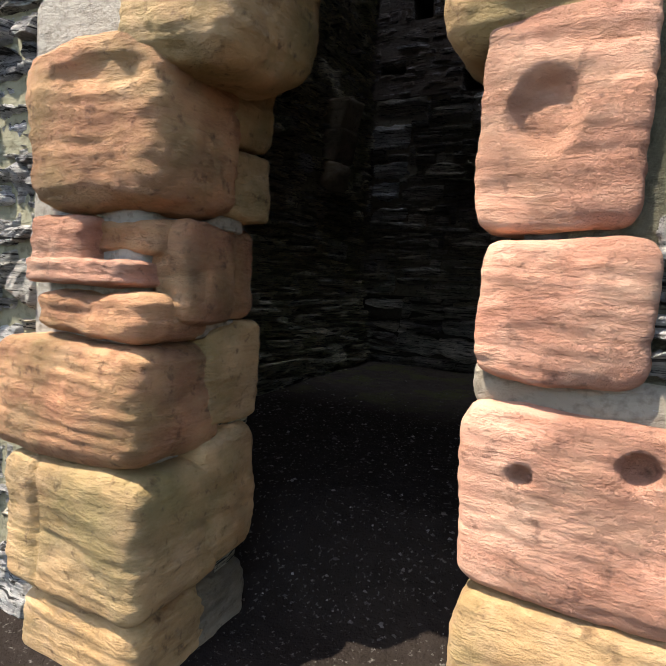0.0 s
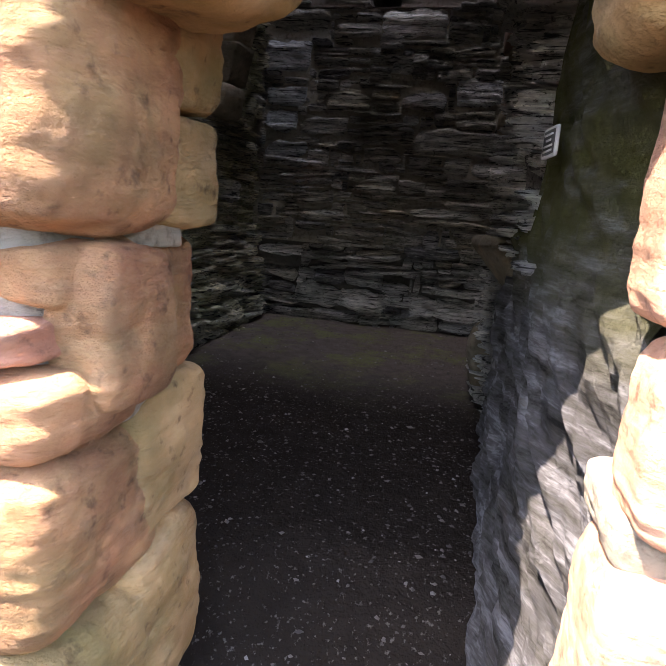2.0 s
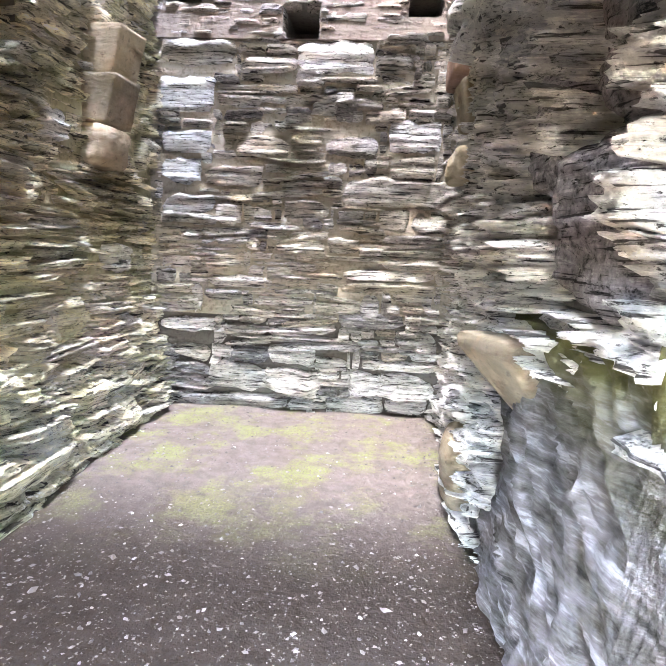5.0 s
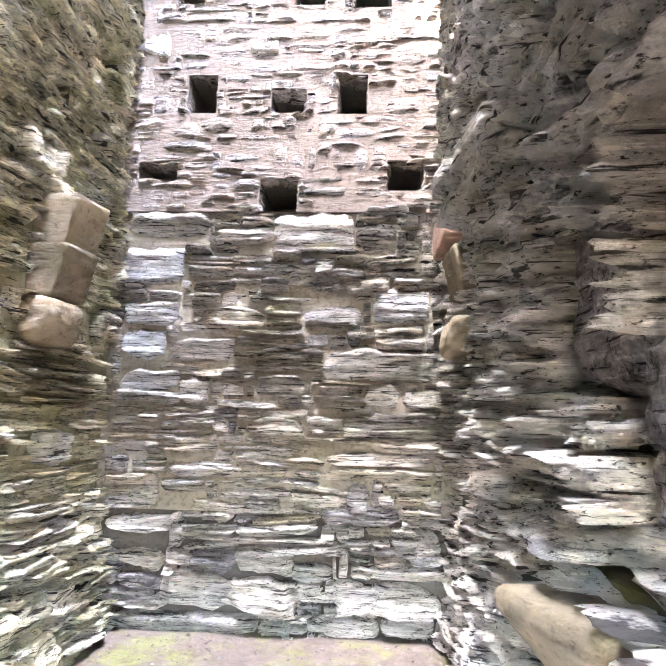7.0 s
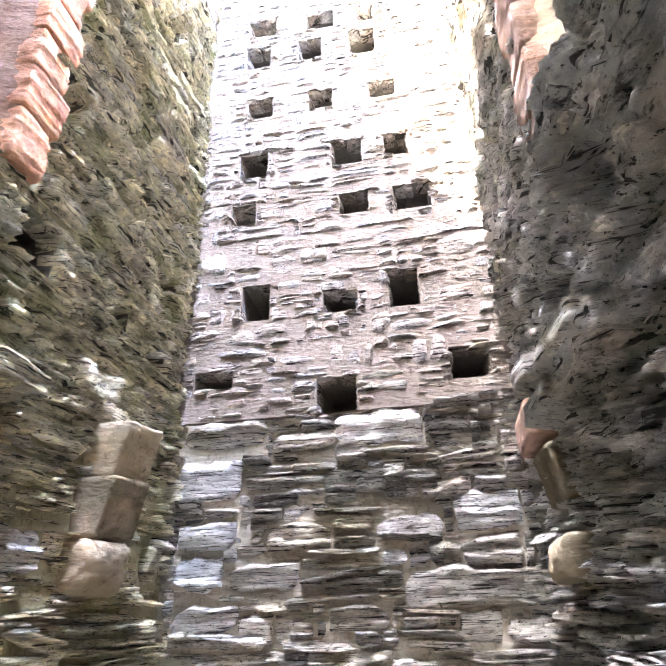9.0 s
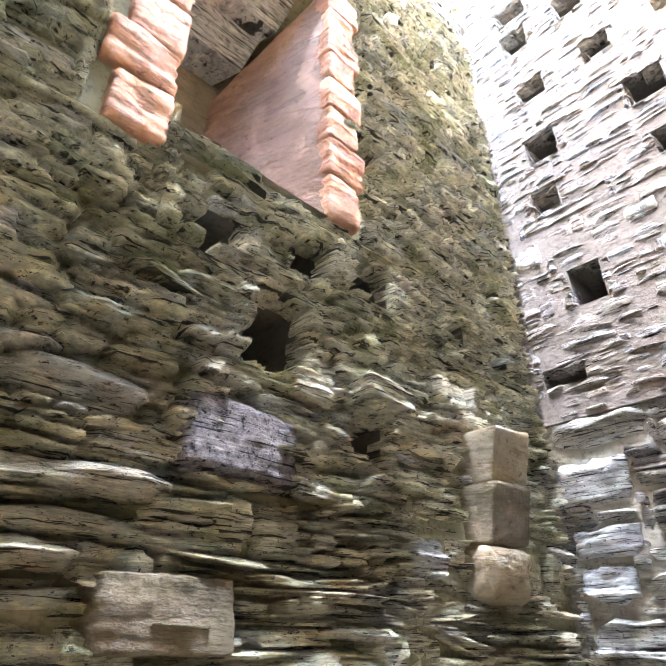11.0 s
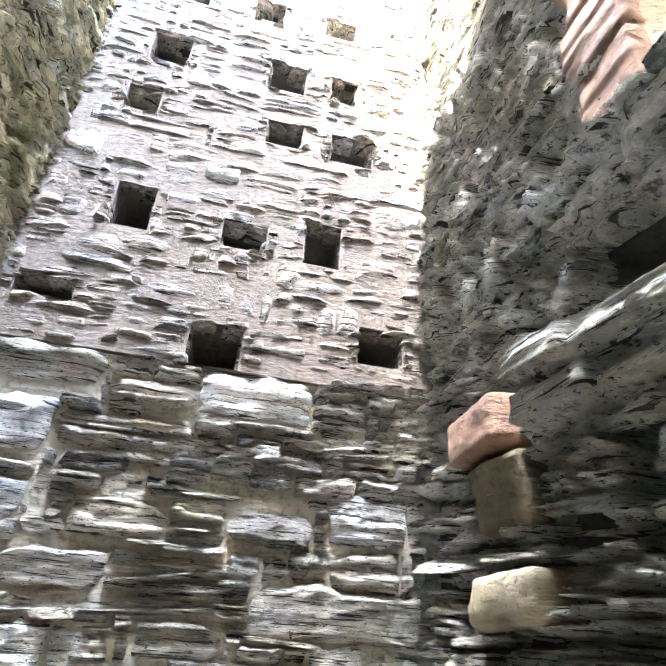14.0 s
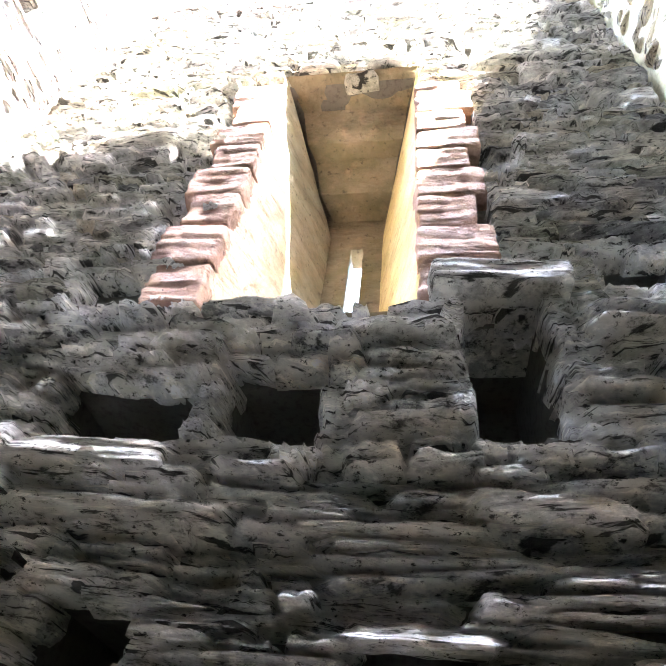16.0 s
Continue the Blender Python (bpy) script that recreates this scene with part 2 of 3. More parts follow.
def stone_unit(seed, nx, ny):
    """One unit of split slate: a broken face of two to five layers that step in and out, with chipped corners and uneven beds."""
    rng = random.Random(seed)
    verts, faces = [], []
    off = Vector((seed * 1.7, seed * 0.37, 0))
    shear, taper, lift = rng.uniform(-0.25, 0.25), rng.uniform(-0.3, 0.3), rng.uniform(-0.25, 0.25)
    cuts = sorted(rng.uniform(-0.42, 0.42) for _ in range(rng.choice((1, 2, 2, 3, 4))))
    steps = [rng.uniform(-0.3, 0.06) for _ in range(len(cuts) + 1)]
    steps[rng.randrange(len(steps))] = 0.06
    slopes = [rng.uniform(-0.12, 0.12) for _ in cuts]
    chips = [rng.choice((0.0, 0.05, 0.15, 0.3)) for _ in range(4)]
    for j in range(ny):
        for i in range(nx):
            a, b = i / (nx - 1) - 0.5, j / (ny - 1) - 0.5
            rim = i in (0, nx - 1) or j in (0, ny - 1)
            chip = chips[(a > 0) + 2 * (b > 0)] * max(0.0, abs(a) + abs(b) - 0.62) / 0.38
            x = a * (1 - chip) + b * shear * 0.22 + 0.06 * noise.noise(Vector((b * 3.1, 5, seed))) * abs(a) * 2
            y = b * (1 + taper * a - chip) + 0.16 * noise.noise(Vector((a * 4.0, 1.3 if b > 0 else 8.1, seed))) * abs(b) * 2 + rng.uniform(-0.025, 0.025)
            layer = sum(b + g * a + 0.05 * noise.noise(Vector((a * 5, k, seed))) > c for k, (c, g) in enumerate(zip(cuts, slopes)))
            z = steps[layer] + lift * b + 0.16 * noise.noise(Vector((a * 3.5, b * 2.0, 0)) + off) + 0.09 * noise.noise(Vector((a * 9, b * 7, 3)) + off)
            z -= (0.28 + rng.uniform(0, 0.12)) if rim else 0.0
            verts.append((x, y, z))
    ring = [i for i in range(nx)] + [nx * j + nx - 1 for j in range(1, ny)] + [nx * (ny - 1) + i for i in range(nx - 2, -1, -1)] + [nx * j for j in range(ny - 2, 0, -1)]
    for j in range(ny - 1):
        for i in range(nx - 1):
            q = j * nx + i
            faces.append((q, q + 1, q + nx + 1, q + nx))
    base = len(verts)
    for q in ring:
        verts.append((verts[q][0] * 1.02, verts[q][1] * 1.02, -1.2))
    m = len(ring)
    for q in range(m):
        faces.append((ring[(q + 1) % m], ring[q], base + q, base + (q + 1) % m))
    return np.array(verts), faces


UNITS = [stone_unit(100 + i, 10, 9) for i in range(36)]
FAR_UNITS = [stone_unit(300 + i, 5, 5) for i in range(30)]
UNIT_MESHES = {}


def unit_mesh(index, mat, flip):
    key = (index, mat.name, flip)
    if key not in UNIT_MESHES:
        verts, faces = UNITS[index]
        me = bpy.data.meshes.new("stone")
        me.from_pydata([tuple(v) for v in verts], [], [f[::-1] if flip else f for f in faces])
        me.materials.append(mat)
        UNIT_MESHES[key] = me
    return UNIT_MESHES[key]


def side(origin, u, w):
    """Axes of a wall's face: along it, up, and out of it."""
    m = Matrix.Identity(4)
    for n, axis in enumerate((Vector(u), Vector((0, 0, 1)), Vector(w))):
        for k in range(3):
            m[k][n] = axis[k]
    for k in range(3):
        m[k][3] = origin[k]
    return m


def clear_of(rects, lo, hi, u0, u1):
    """Stretches of a course that no opening or larger stone takes up."""
    spans = [(u0, u1)]
    for a, b, c, d in rects:
        if min(hi, d) - max(lo, c) < 0.3 * (hi - lo):
            continue
        out = []
        for s, e in spans:
            if b <= s or a >= e:
                out.append((s, e))
            else:
                if a - s > 0.03:
                    out.append((s, a))
                if e - b > 0.03:
                    out.append((b, e))
        spans = out
    return spans


def courses(rng, u0, u1, v0, v1, heights, widths, taken, thin=0.35):
    """Broken courses: bands of stacks, each a single block or a pile of thinner stones, with no joint running on for long."""
    v = v0
    while v < v1 - 0.02:
        band = min(heights[1] * rng.uniform(1.1, 1.9), v1 - v)
        u = u0 - rng.uniform(0, widths[0])
        while u < u1 - 0.01:
            w = rng.uniform(*widths) * rng.choice((0.6, 1, 1, 1.5))
            y, top = v + rng.uniform(-0.012, 0.012), v + band
            block = rng.random() > thin + 0.3
            while y < top - 0.01:
                h = top - y if block and band < 0.24 else rng.uniform(heights[0], heights[1] * 0.8)
                if top - y - h < heights[0] * 0.8:
                    h = top - y
                cut = [0.0, 1.0] if rng.random() < 0.6 or w < 0.16 else [0.0, rng.uniform(0.3, 0.7), 1.0]
                near, far = rng.uniform(-0.2, 0.05), 1 + rng.uniform(-0.05, 0.2)
                cut[0], cut[-1] = near, far
                for p, q in zip(cut, cut[1:]):
                    for s, e in clear_of(taken, y, y + h, max(u + p * w, u0), min(u + q * w, u1)):
                        if e - s > 0.025:
                            yield s, y, e - s, h
                y += h
            u += w
        v += band


def lay(rng, face, flip, rects, mats, parent, nearby, bulge, gap=0.01, lean=0.03, depth=0.12, piece_cap=300, rough=0.024, units=UNITS, tip=0.1):
    """Lays stones on a wall's face: those in the nearby stretch as parts, the rest joined."""
    verts, faces = [], []
    rects = list(rects)
    near = [k for k, (u, v, w, h) in enumerate(rects) if nearby(u + w / 2, v + h / 2)]
    near = set(sorted(near, key=lambda k: -rects[k][2] * rects[k][3])[:piece_cap])
    for k, (u, v, w, h) in enumerate(rects):
        out = bulge(u + w / 2, v + h / 2) + rng.uniform(-rough, rough * 1.2)
        sway = 0.07 * noise.noise(Vector((u * 1.3, v * 1.9, depth * 50)))
        m = Matrix.Translation((u + w / 2, v + h / 2, out)) @ Matrix.Rotation(rng.gauss(0, lean) + sway, 4, "Z") @ Matrix.Rotation(rng.gauss(0, tip), 4, "X") @ Matrix.Rotation(rng.gauss(0, tip * 0.7), 4, "Y")
        m = face @ m @ Matrix.Diagonal((max(w - gap, 0.02), max(h - gap * 0.7, 0.015), depth, 1))
        index = rng.randrange(len(units))
        if k in near:
            ob = new("stone", unit_mesh(index, mats[True], flip))
            ob.parent = parent
            ob.matrix_world = m
            continue
        uv, uf = units[index]
        a = np.array(m)
        base = len(verts)
        verts.extend((uv @ a[:3, :3].T + a[:3, 3]).tolist())
        faces.extend([tuple(base + q for q in (f[::-1] if flip else f)) for f in uf])
    if verts:
        tagged(mesh_object("rubble_facing", verts, faces, mats[False], parent, False), kind="stuff")


def core(name, face, u0, u1, v0, v1, holes, mat, thick=1.0, back=0.0, through_holes=(), top=None):
    """A wall's mass behind its facing, with pockets where beams sat, their shade painted inside, and openings that go
    right through.
    """
    us = sorted({u0, u1, *[x for r in (*holes, *through_holes) for x in r[:2]]})
    vs = sorted({v0, v1, *[x for r in (*holes, *through_holes) for x in r[2:4]]})
    us = [x for x in us if u0 <= x <= u1]
    vs = [x for x in vs if v0 <= x <= v1]
    bm = bmesh.new()

    def quad(*pts):
        return bm.faces.new([bm.verts.new(face @ Vector(p)) for p in pts])

    def inside(u, v, rects):
        return any(a < u < b and c < v < d for a, b, c, d in rects)

    for a, b in zip(us, us[1:]):
        for c, d in zip(vs, vs[1:]):
            mu, mv = (a + b) / 2, (c + d) / 2
            if not inside(mu, mv, through_holes):
                quad((a, c, -thick), (b, c, -thick), (b, d, -thick), (a, d, -thick))
                if not inside(mu, mv, holes):
                    quad((a, c, -back), (b, c, -back), (b, d, -back), (a, d, -back))
    for rects, deep in ((holes, None), (through_holes, thick)):
        for n, (a, b, c, d) in enumerate(rects):
            e = deep or 0.5 + 0.2 * ((n * 37) % 7) / 7
            k = 0.0 if deep else 0.015
            f = [(a, c, -back), (b, c, -back), (b, d, -back), (a, d, -back)]
            g = [(a + k, c + k, -e), (b - k, c + k, -e), (b - k, d - k, -e), (a + k, d - k, -e)]
            for i in range(4):
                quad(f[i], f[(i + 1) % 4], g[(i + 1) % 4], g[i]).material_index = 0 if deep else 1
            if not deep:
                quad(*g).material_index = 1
    for a, b in (((u0, v0), (u1, v0)), ((u1, v0), (u1, v1)), ((u1, v1), (u0, v1)), ((u0, v1), (u0, v0))):
        quad((*a, -back), (*b, -back), (*b, -thick), (*a, -thick))
    bmesh.ops.remove_doubles(bm, verts=bm.verts, dist=1e-5)
    bmesh.ops.recalc_face_normals(bm, faces=bm.faces)
    ob = part(name, bm, mat, None, smooth=False)
    # second slot: dark lining that puts the pockets' shade into their colour
    ob.data.materials.append(DARK_JOINT_POCKET)
    return tagged(ob, kind="structure")


# ---- ground ----
def ground_height(x, y):
    d = min(max((1.45 - y) / 0.6, 0), 1)
    return -0.3 * d * d * (3 - 2 * d)


def build_ground():
    mat, nodes, links, bsdf = shader("trodden earth")
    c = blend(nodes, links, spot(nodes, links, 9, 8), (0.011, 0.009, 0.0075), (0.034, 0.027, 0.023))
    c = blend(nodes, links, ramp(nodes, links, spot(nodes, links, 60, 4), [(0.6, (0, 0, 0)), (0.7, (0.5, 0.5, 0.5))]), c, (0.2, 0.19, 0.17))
    geo = nodes.new("ShaderNodeNewGeometry")
    sep = nodes.new("ShaderNodeSeparateXYZ")
    links.new(geo.outputs["Position"], sep.inputs[0])
    # brightness balance put into the earth's colour: near-black by the door, paler beyond
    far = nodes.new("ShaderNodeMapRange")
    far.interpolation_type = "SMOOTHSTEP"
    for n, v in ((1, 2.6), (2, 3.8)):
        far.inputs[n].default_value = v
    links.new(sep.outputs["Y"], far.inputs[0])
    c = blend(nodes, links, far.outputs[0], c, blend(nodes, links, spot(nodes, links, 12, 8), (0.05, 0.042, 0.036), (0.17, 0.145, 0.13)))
    patch = ramp(nodes, links, spot(nodes, links, 2.1, 8, rough=0.7), [(0.48, (0, 0, 0)), (0.6, (1, 1, 1))])
    fac = blend(nodes, links, 1.0, patch, far.outputs[0], "MULTIPLY")
    fuzz = ramp(nodes, links, spot(nodes, links, 80, 3), [(0.3, (0.1, 0.1, 0.1)), (0.65, (0.8, 0.8, 0.8))])
    fac = blend(nodes, links, 1.0, fac, fuzz, "MULTIPLY")
    c = blend(nodes, links, fac, c, (0.15, 0.175, 0.055))
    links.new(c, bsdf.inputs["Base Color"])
    bsdf.inputs["Roughness"].default_value = 1.0
    bsdf.inputs["Specular IOR Level"].default_value = 0.04
    relief(nodes, links, bsdf, [(spot(nodes, links, 22, 8), 0.8, 0.03), (spot(nodes, links, 110, 3), 0.6, 0.01)])
    xs = [-400, -60, -12, -4, *np.linspace(-1.6, 1.6, 65), 4, 12, 60, 400]
    ys = [-400, -60, -12, -4, *np.linspace(-1.2, 5.4, 110), 12, 60, 400]
    verts = []
    for y in ys:
        for x in xs:
            near = abs(x) < 2 and -1.5 < y < 5.5
            z = ground_height(x, y) + (noise.noise(Vector((x * 3, y * 3, 0))) * 0.02 + noise.noise(Vector((x * 11, y * 11, 4))) * 0.008 if near else 0)
            verts.append((x, y, z))
    w = len(xs)
    faces = [(j * w + i, j * w + i + 1, (j + 1) * w + i + 1, (j + 1) * w + i) for j in range(len(ys) - 1) for i in range(w - 1)]
    tagged(mesh_object("ground", verts, faces, mat), "dark trodden earth floor with moss and grit, shaded darker towards the door", kind="structure")
    # grit
    rng = random.Random(5)
    mat2, nodes, links, bsdf = shader("grit")
    rnd = nodes.new("ShaderNodeNewGeometry").outputs["Random Per Island"]
    links.new(ramp(nodes, links, rnd, [(0, (0.03, 0.026, 0.023)), (0.7, (0.09, 0.08, 0.07)), (0.95, (0.14, 0.13, 0.12)), (1, (0.27, 0.255, 0.235))]), bsdf.inputs["Base Color"])
    bsdf.inputs["Roughness"].default_value = 0.8
    verts, faces = [], []
    for k in range(5200):
        x, y = rng.uniform(-1.15, 1.1), 0.9 + 4.05 * rng.random()
        edge = min(abs(x + 1.1), abs(x - 1.05), abs(y - 5))
        if edge > 0.35 and rng.random() < 0.35:
            continue
        s = 0.003 + 0.009 * rng.random() ** 3 + (0.01 if rng.random() < 0.01 else 0)
        z = ground_height(x, y) + noise.noise(Vector((x * 3, y * 3, 0))) * 0.02 + noise.noise(Vector((x * 11, y * 11, 4))) * 0.008
        a = rng.uniform(0, 6.28)
        base = len(verts)
        for dx, dy, dz in ((1, 0.1, 0.1), (0.2, 0.8, 0.0), (-0.9, 0.3, 0.15), (-0.4, -0.8, 0.0), (0.1, 0, 0.75)):
            px, py = dx * s * rng.uniform(0.8, 1.6), dy * s
            verts.append((x + px * math.cos(a) - py * math.sin(a), y + px * math.sin(a) + py * math.cos(a), z + dz * s))
        faces += [(base, base + 1, base + 4), (base + 1, base + 2, base + 4), (base + 2, base + 3, base + 4), (base + 3, base, base + 4)]
    tagged(mesh_object("gravel", verts, faces, mat2, smooth=False), "loose pale grit and slate chips on the earth", "gravel", kind="stuff")


build_ground()

# ---- the tower's walls ----
LEFT_TOP, LOW_TOP, FRONT_TOP = 10.2, 8.3, 7.75
XL, XR, YB, YF = -1.22, 1.06, 5.0, 0.9
BACK_HOLES = [(-1.15, -0.86, 3.08, 3.22), (-0.25, 0.03, 2.84, 3.09), (0.67, 0.93, 3.0, 3.23), (-0.82, -0.60, 3.6, 3.91), (-0.19, 0.07, 3.6, 3.79), (0.30, 0.52, 3.59, 3.9),
              (-0.95, -0.74, 4.5, 4.71), (-0.04, 0.20, 4.48, 4.69), (0.40, 0.69, 4.45, 4.69), (-0.9, -0.65, 5.0, 5.28), (-0.09, 0.17, 5.0, 5.27), (0.36, 0.56, 5.02, 5.26),
              (-0.86, -0.62, 5.7, 5.94), (-0.28, -0.06, 5.71, 5.93), (0.27, 0.51, 5.72, 5.93), (-0.9, -0.65, 6.38, 6.68), (-0.38, -0.15, 6.38, 6.67), (0.12, 0.37, 6.33, 6.67),
              (-0.89, -0.6, 6.84, 7.09), (-0.3, -0.02, 6.8, 7.07), (0.21, 0.47, 6.79, 7.02), (-0.7, -0.45, 7.7, 7.95), (0.1, 0.35, 7.7, 7.95)]
LEFT_HOLES = [(4.07, 4.28, 4.08, 4.28), (4.6, 4.82, 4.28, 4.44), (4.56, 4.78, 3.7, 3.86), (4.0, 4.22, 3.18, 3.36), (4.48, 4.72, 3.06, 3.24), (3.2, 3.46, 4.02, 4.28), (3.22, 3.5, 3.12, 3.4),
              (2.80, 3.06, 3.06, 3.30), (2.58, 2.88, 2.52, 2.86), (2.24, 2.54, 2.94, 3.16), (3.2, 3.5, 5.42, 5.6), (4.74, 4.92, 7.2, 7.45), (4.76, 4.94, 6.6, 6.8), (3.1, 3.4, 2.25, 2.52), (3.3, 3.46, 1.72, 1.9), (4.1, 4.35, 5.9, 6.15)]
RIGHT_HOLES = [(3.03, 3.58, 2.52, 2.84), (2.6, 2.95, 2.52, 2.88), (1.86, 2.14, 2.54, 3.2), (4.3, 4.78, 4.44, 4.68), (3.36, 3.68, 3.92, 4.22), (3.4, 3.8, 3.24, 3.52), (1.8, 2.06, 4.25, 4.5), (1.15, 1.4, 4.85, 5.1), (1.74, 2.06, 3.36, 3.56),
               (4.25, 4.75, 6.75, 7.2), (3.42, 3.74, 6.65, 6.95), (2.84, 3.1, 6.65, 6.95), (3.42, 3.78, 6.02, 6.3), (2.74, 3.15, 5.98, 6.25), (2.3, 2.6, 5.98, 6.25), (1.75, 2.1, 5.88, 6.2),
               (3.5, 3.78, 4.62, 4.82), (4.6, 4.78, 3.25, 3.5), (4.25, 4.42, 3.2, 3.48), (4.66, 4.84, 3.75, 3.95), (4.3, 4.45, 3.72, 4.0), (3.0, 3.3, 1.75, 2.1), (3.32, 3.52, 2.0, 2.22), (1.3, 1.6, 3.3, 3.55)]
WIN_R = (2.28, 3.22, 3.2, 5.72)
WIN_L = (2.12, 3.04, 3.48, 5.6)
DOOR = (0.06, 1.22, -0.4, 1.75)


def grow(rects, by=0.0):
    return [(a - by, b + by, c - by * 0.5, d + by * 0.5) for a, b, c, d in rects]


def flat(u, v):
    return 0.0


back_face = side((0, YB, 0), (1, 0, 0), (0, -1, 0))
left_face = side((XL, 0, 0), (0, 1, 0), (1, 0, 0))
right_face = side((XR, 0, 0), (0, 1, 0), (-1, 0, 0))
front_in_face = side((0, YF, 0), (1, 0, 0), (0, 1, 0))
front_out_face = side((0, 0.5, 0), (1, 0, 0), (0, -1, 0))


def rims(rng, rects):
    """Uneven stones round the mouths of the pockets."""
    for a, b, c, d in rects:
        h = d - c
        yield a - 0.05, d - 0.018, (b - a) * 0.55 + 0.05, rng.uniform(0.04, 0.07)
        yield a + (b - a) * 0.5, d - rng.uniform(0.005, 0.03), (b - a) * 0.5 + 0.05, rng.uniform(0.04, 0.07)
        yield a - 0.02, c - 0.035, (b - a) * rng.uniform(0.4, 0.6), 0.05
        yield a + (b - a) * 0.5, c - 0.045, (b - a) * 0.5 + 0.03, 0.05
        for k in range(3):
            yield a - 0.08, c + k * h / 3, 0.08 + rng.uniform(0.0, 0.025), h / 3
            yield b - rng.uniform(0.0, 0.025), c + k * h / 3, 0.09, h / 3


# wall opposite the door
upper = core("wall_back_upper", back_face, XL - 1.0, XR + 1.0, 2.84, LOW_TOP, [r for r in BACK_HOLES if r[2] >= 2.84], LIME_PINK, 1.0, 0.008)
tagged(upper, "pale lime-mortared rubble with rows of square beam holes")
foot = core("wall_back_foot", back_face, XL - 1.0, XR + 1.0, -0.3, 0.75, [], DARK_JOINT_POCKET, 1.0, 0.1)
tagged(foot, "foot of the wall, dry slate rubble with dark joints")
wall = core("wall_back", back_face, XL - 1.0, XR + 1.0, 0.75, 2.84, [], LIME, 1.0, 0.05)
tagged(wall, "wall of grey slate rubble with pale mortar")
FEATURE = [(-0.13, 0.45, 2.6, 2.86), (-1.2, -0.6, 2.64, 2.83), (-0.56, -0.13, 2.6, 2.73), (-1.22, -0.77, 2.31, 2.56), (-1.18, -0.79, 2.0, 2.17), (-0.59, -0.17, 1.98, 2.15), (0.1, 0.51, 2.0, 2.17), (0.58, 0.98, 2.05, 2.28),
           (0.6, 0.95, 1.85, 2.03), (-1.19, -0.86, 1.77, 1.98), (-0.84, -0.38, 1.76, 1.92), (-1.18, -0.76, 1.53, 1.69), (-0.22, 0.16, 1.52, 1.68), (-0.26, 0.13, 1.25, 1.39)]
FEATURE_LOW = [(0.15, 0.4, 1.27, 1.4), (0.28, 1.0, 1.07, 1.17), (0.25, 1.0, 0.97, 1.065), (0.26, 0.78, 0.69, 0.82), (-0.79, -0.34, 0.97, 1.08), (-0.84, -0.52, 0.86, 0.96), (-0.43, 0.05, 0.84, 0.93), (-1.1, -0.14, -0.02, 0.1),
               (0.66, 1.0, 0.02, 0.12), (0.08, 0.35, 0.33, 0.44), (-1.2, -0.96, 4.04, 4.3), (-0.38, -0.13, 4.04, 4.2), (0.04, 0.4, 2.95, 3.12), (-1.2, -0.75, 0.6, 0.72)]
rng = random.Random(11)
for n, (a, b, c, d) in enumerate(FEATURE + FEATURE_LOW):
    me = SLATE_WHITE if n in (0, 24) else SLATE_ICE if n in (3, 4, 7, 9, 11) else SLATE_GREY[True]
    ob = new("stone", unit_mesh(n % 18, me, False))
    ob.parent = wall
    ob.matrix_world = back_face @ Matrix.Translation(((a + b) / 2, (c + d) / 2, rng.uniform(0.0, 0.03))) @ Matrix.Diagonal((b - a - 0.012, d - c - 0.01, 0.12, 1))
taken = BACK_HOLES + FEATURE + FEATURE_LOW
lay(rng, back_face, False, list(courses(rng, XL, XR, -0.05, 0.75, (0.035, 0.12), (0.12, 0.4), taken, 0.3)), SLATE_GREY, foot, lambda u, v: True, flat, gap=0.013, lean=0.07, rough=0.04, depth=0.17)
lay(rng, back_face, False, list(courses(rng, XL, XR, 0.75, 2.9, (0.035, 0.15), (0.09, 0.4), taken, 0.5)), SLATE_GREY, wall, lambda u, v: True, flat, gap=0.013, lean=0.06, rough=0.03, depth=0.14)
lay(rng, back_face, False, list(courses(rng, XL, XR, 2.9, 7.3, (0.04, 0.15), (0.08, 0.34), taken, 0.35)), SLATE_PALE, upper, lambda u, v: False, lambda u, v: 0.001, gap=0.012, lean=0.05, rough=0.008, depth=0.06, tip=0.03, units=FAR_UNITS)
lay(rng, back_face, False, list(courses(rng, XL, XR, 7.3, LOW_TOP, (0.1, 0.2), (0.2, 0.45), taken, 0.1)), SLATE_PALE, upper, lambda u, v: False, lambda u, v: -0.008, gap=0.02, rough=0.012, units=FAR_UNITS)

lay(rng, back_face, False, list(rims(rng, BACK_HOLES)), SLATE_PALE, upper, lambda u, v: False, lambda u, v: -0.004, gap=0.004, lean=0.09, rough=0.012, units=FAR_UNITS)


# wall with the corbelled stones
def left_bulge(u, v):
    return 0.16 * max(0, 1 - v / 1.1) + (0.06 if v < 3.0 and u < 3.3 else 0) + 0.04 * noise.noise(Vector((u * 1.7, v * 1.7, 3)))


wall = core("wall_left", left_face, 0.5, YB, -0.3, LEFT_TOP, LEFT_HOLES, LIME_MOSS, 1.0, 0.04, [WIN_L])
tagged(wall, "rubble side wall with mossy slate, pockets and a window recess")
taken = LEFT_HOLES + [WIN_L, (3.04, 3.3, 3.5, 5.6), (1.82, 2.12, 3.3, 5.6)]
rng = random.Random(21)
lay(rng, left_face, False, list(courses(rng, YF, YB, -0.05, 2.6, (0.028, 0.11), (0.12, 0.42), taken, 0.5)), SLATE_GREEN, wall, lambda u, v: u > 2.2 and v > 0.5, left_bulge, gap=0.01, lean=0.05, rough=0.036, depth=0.15)
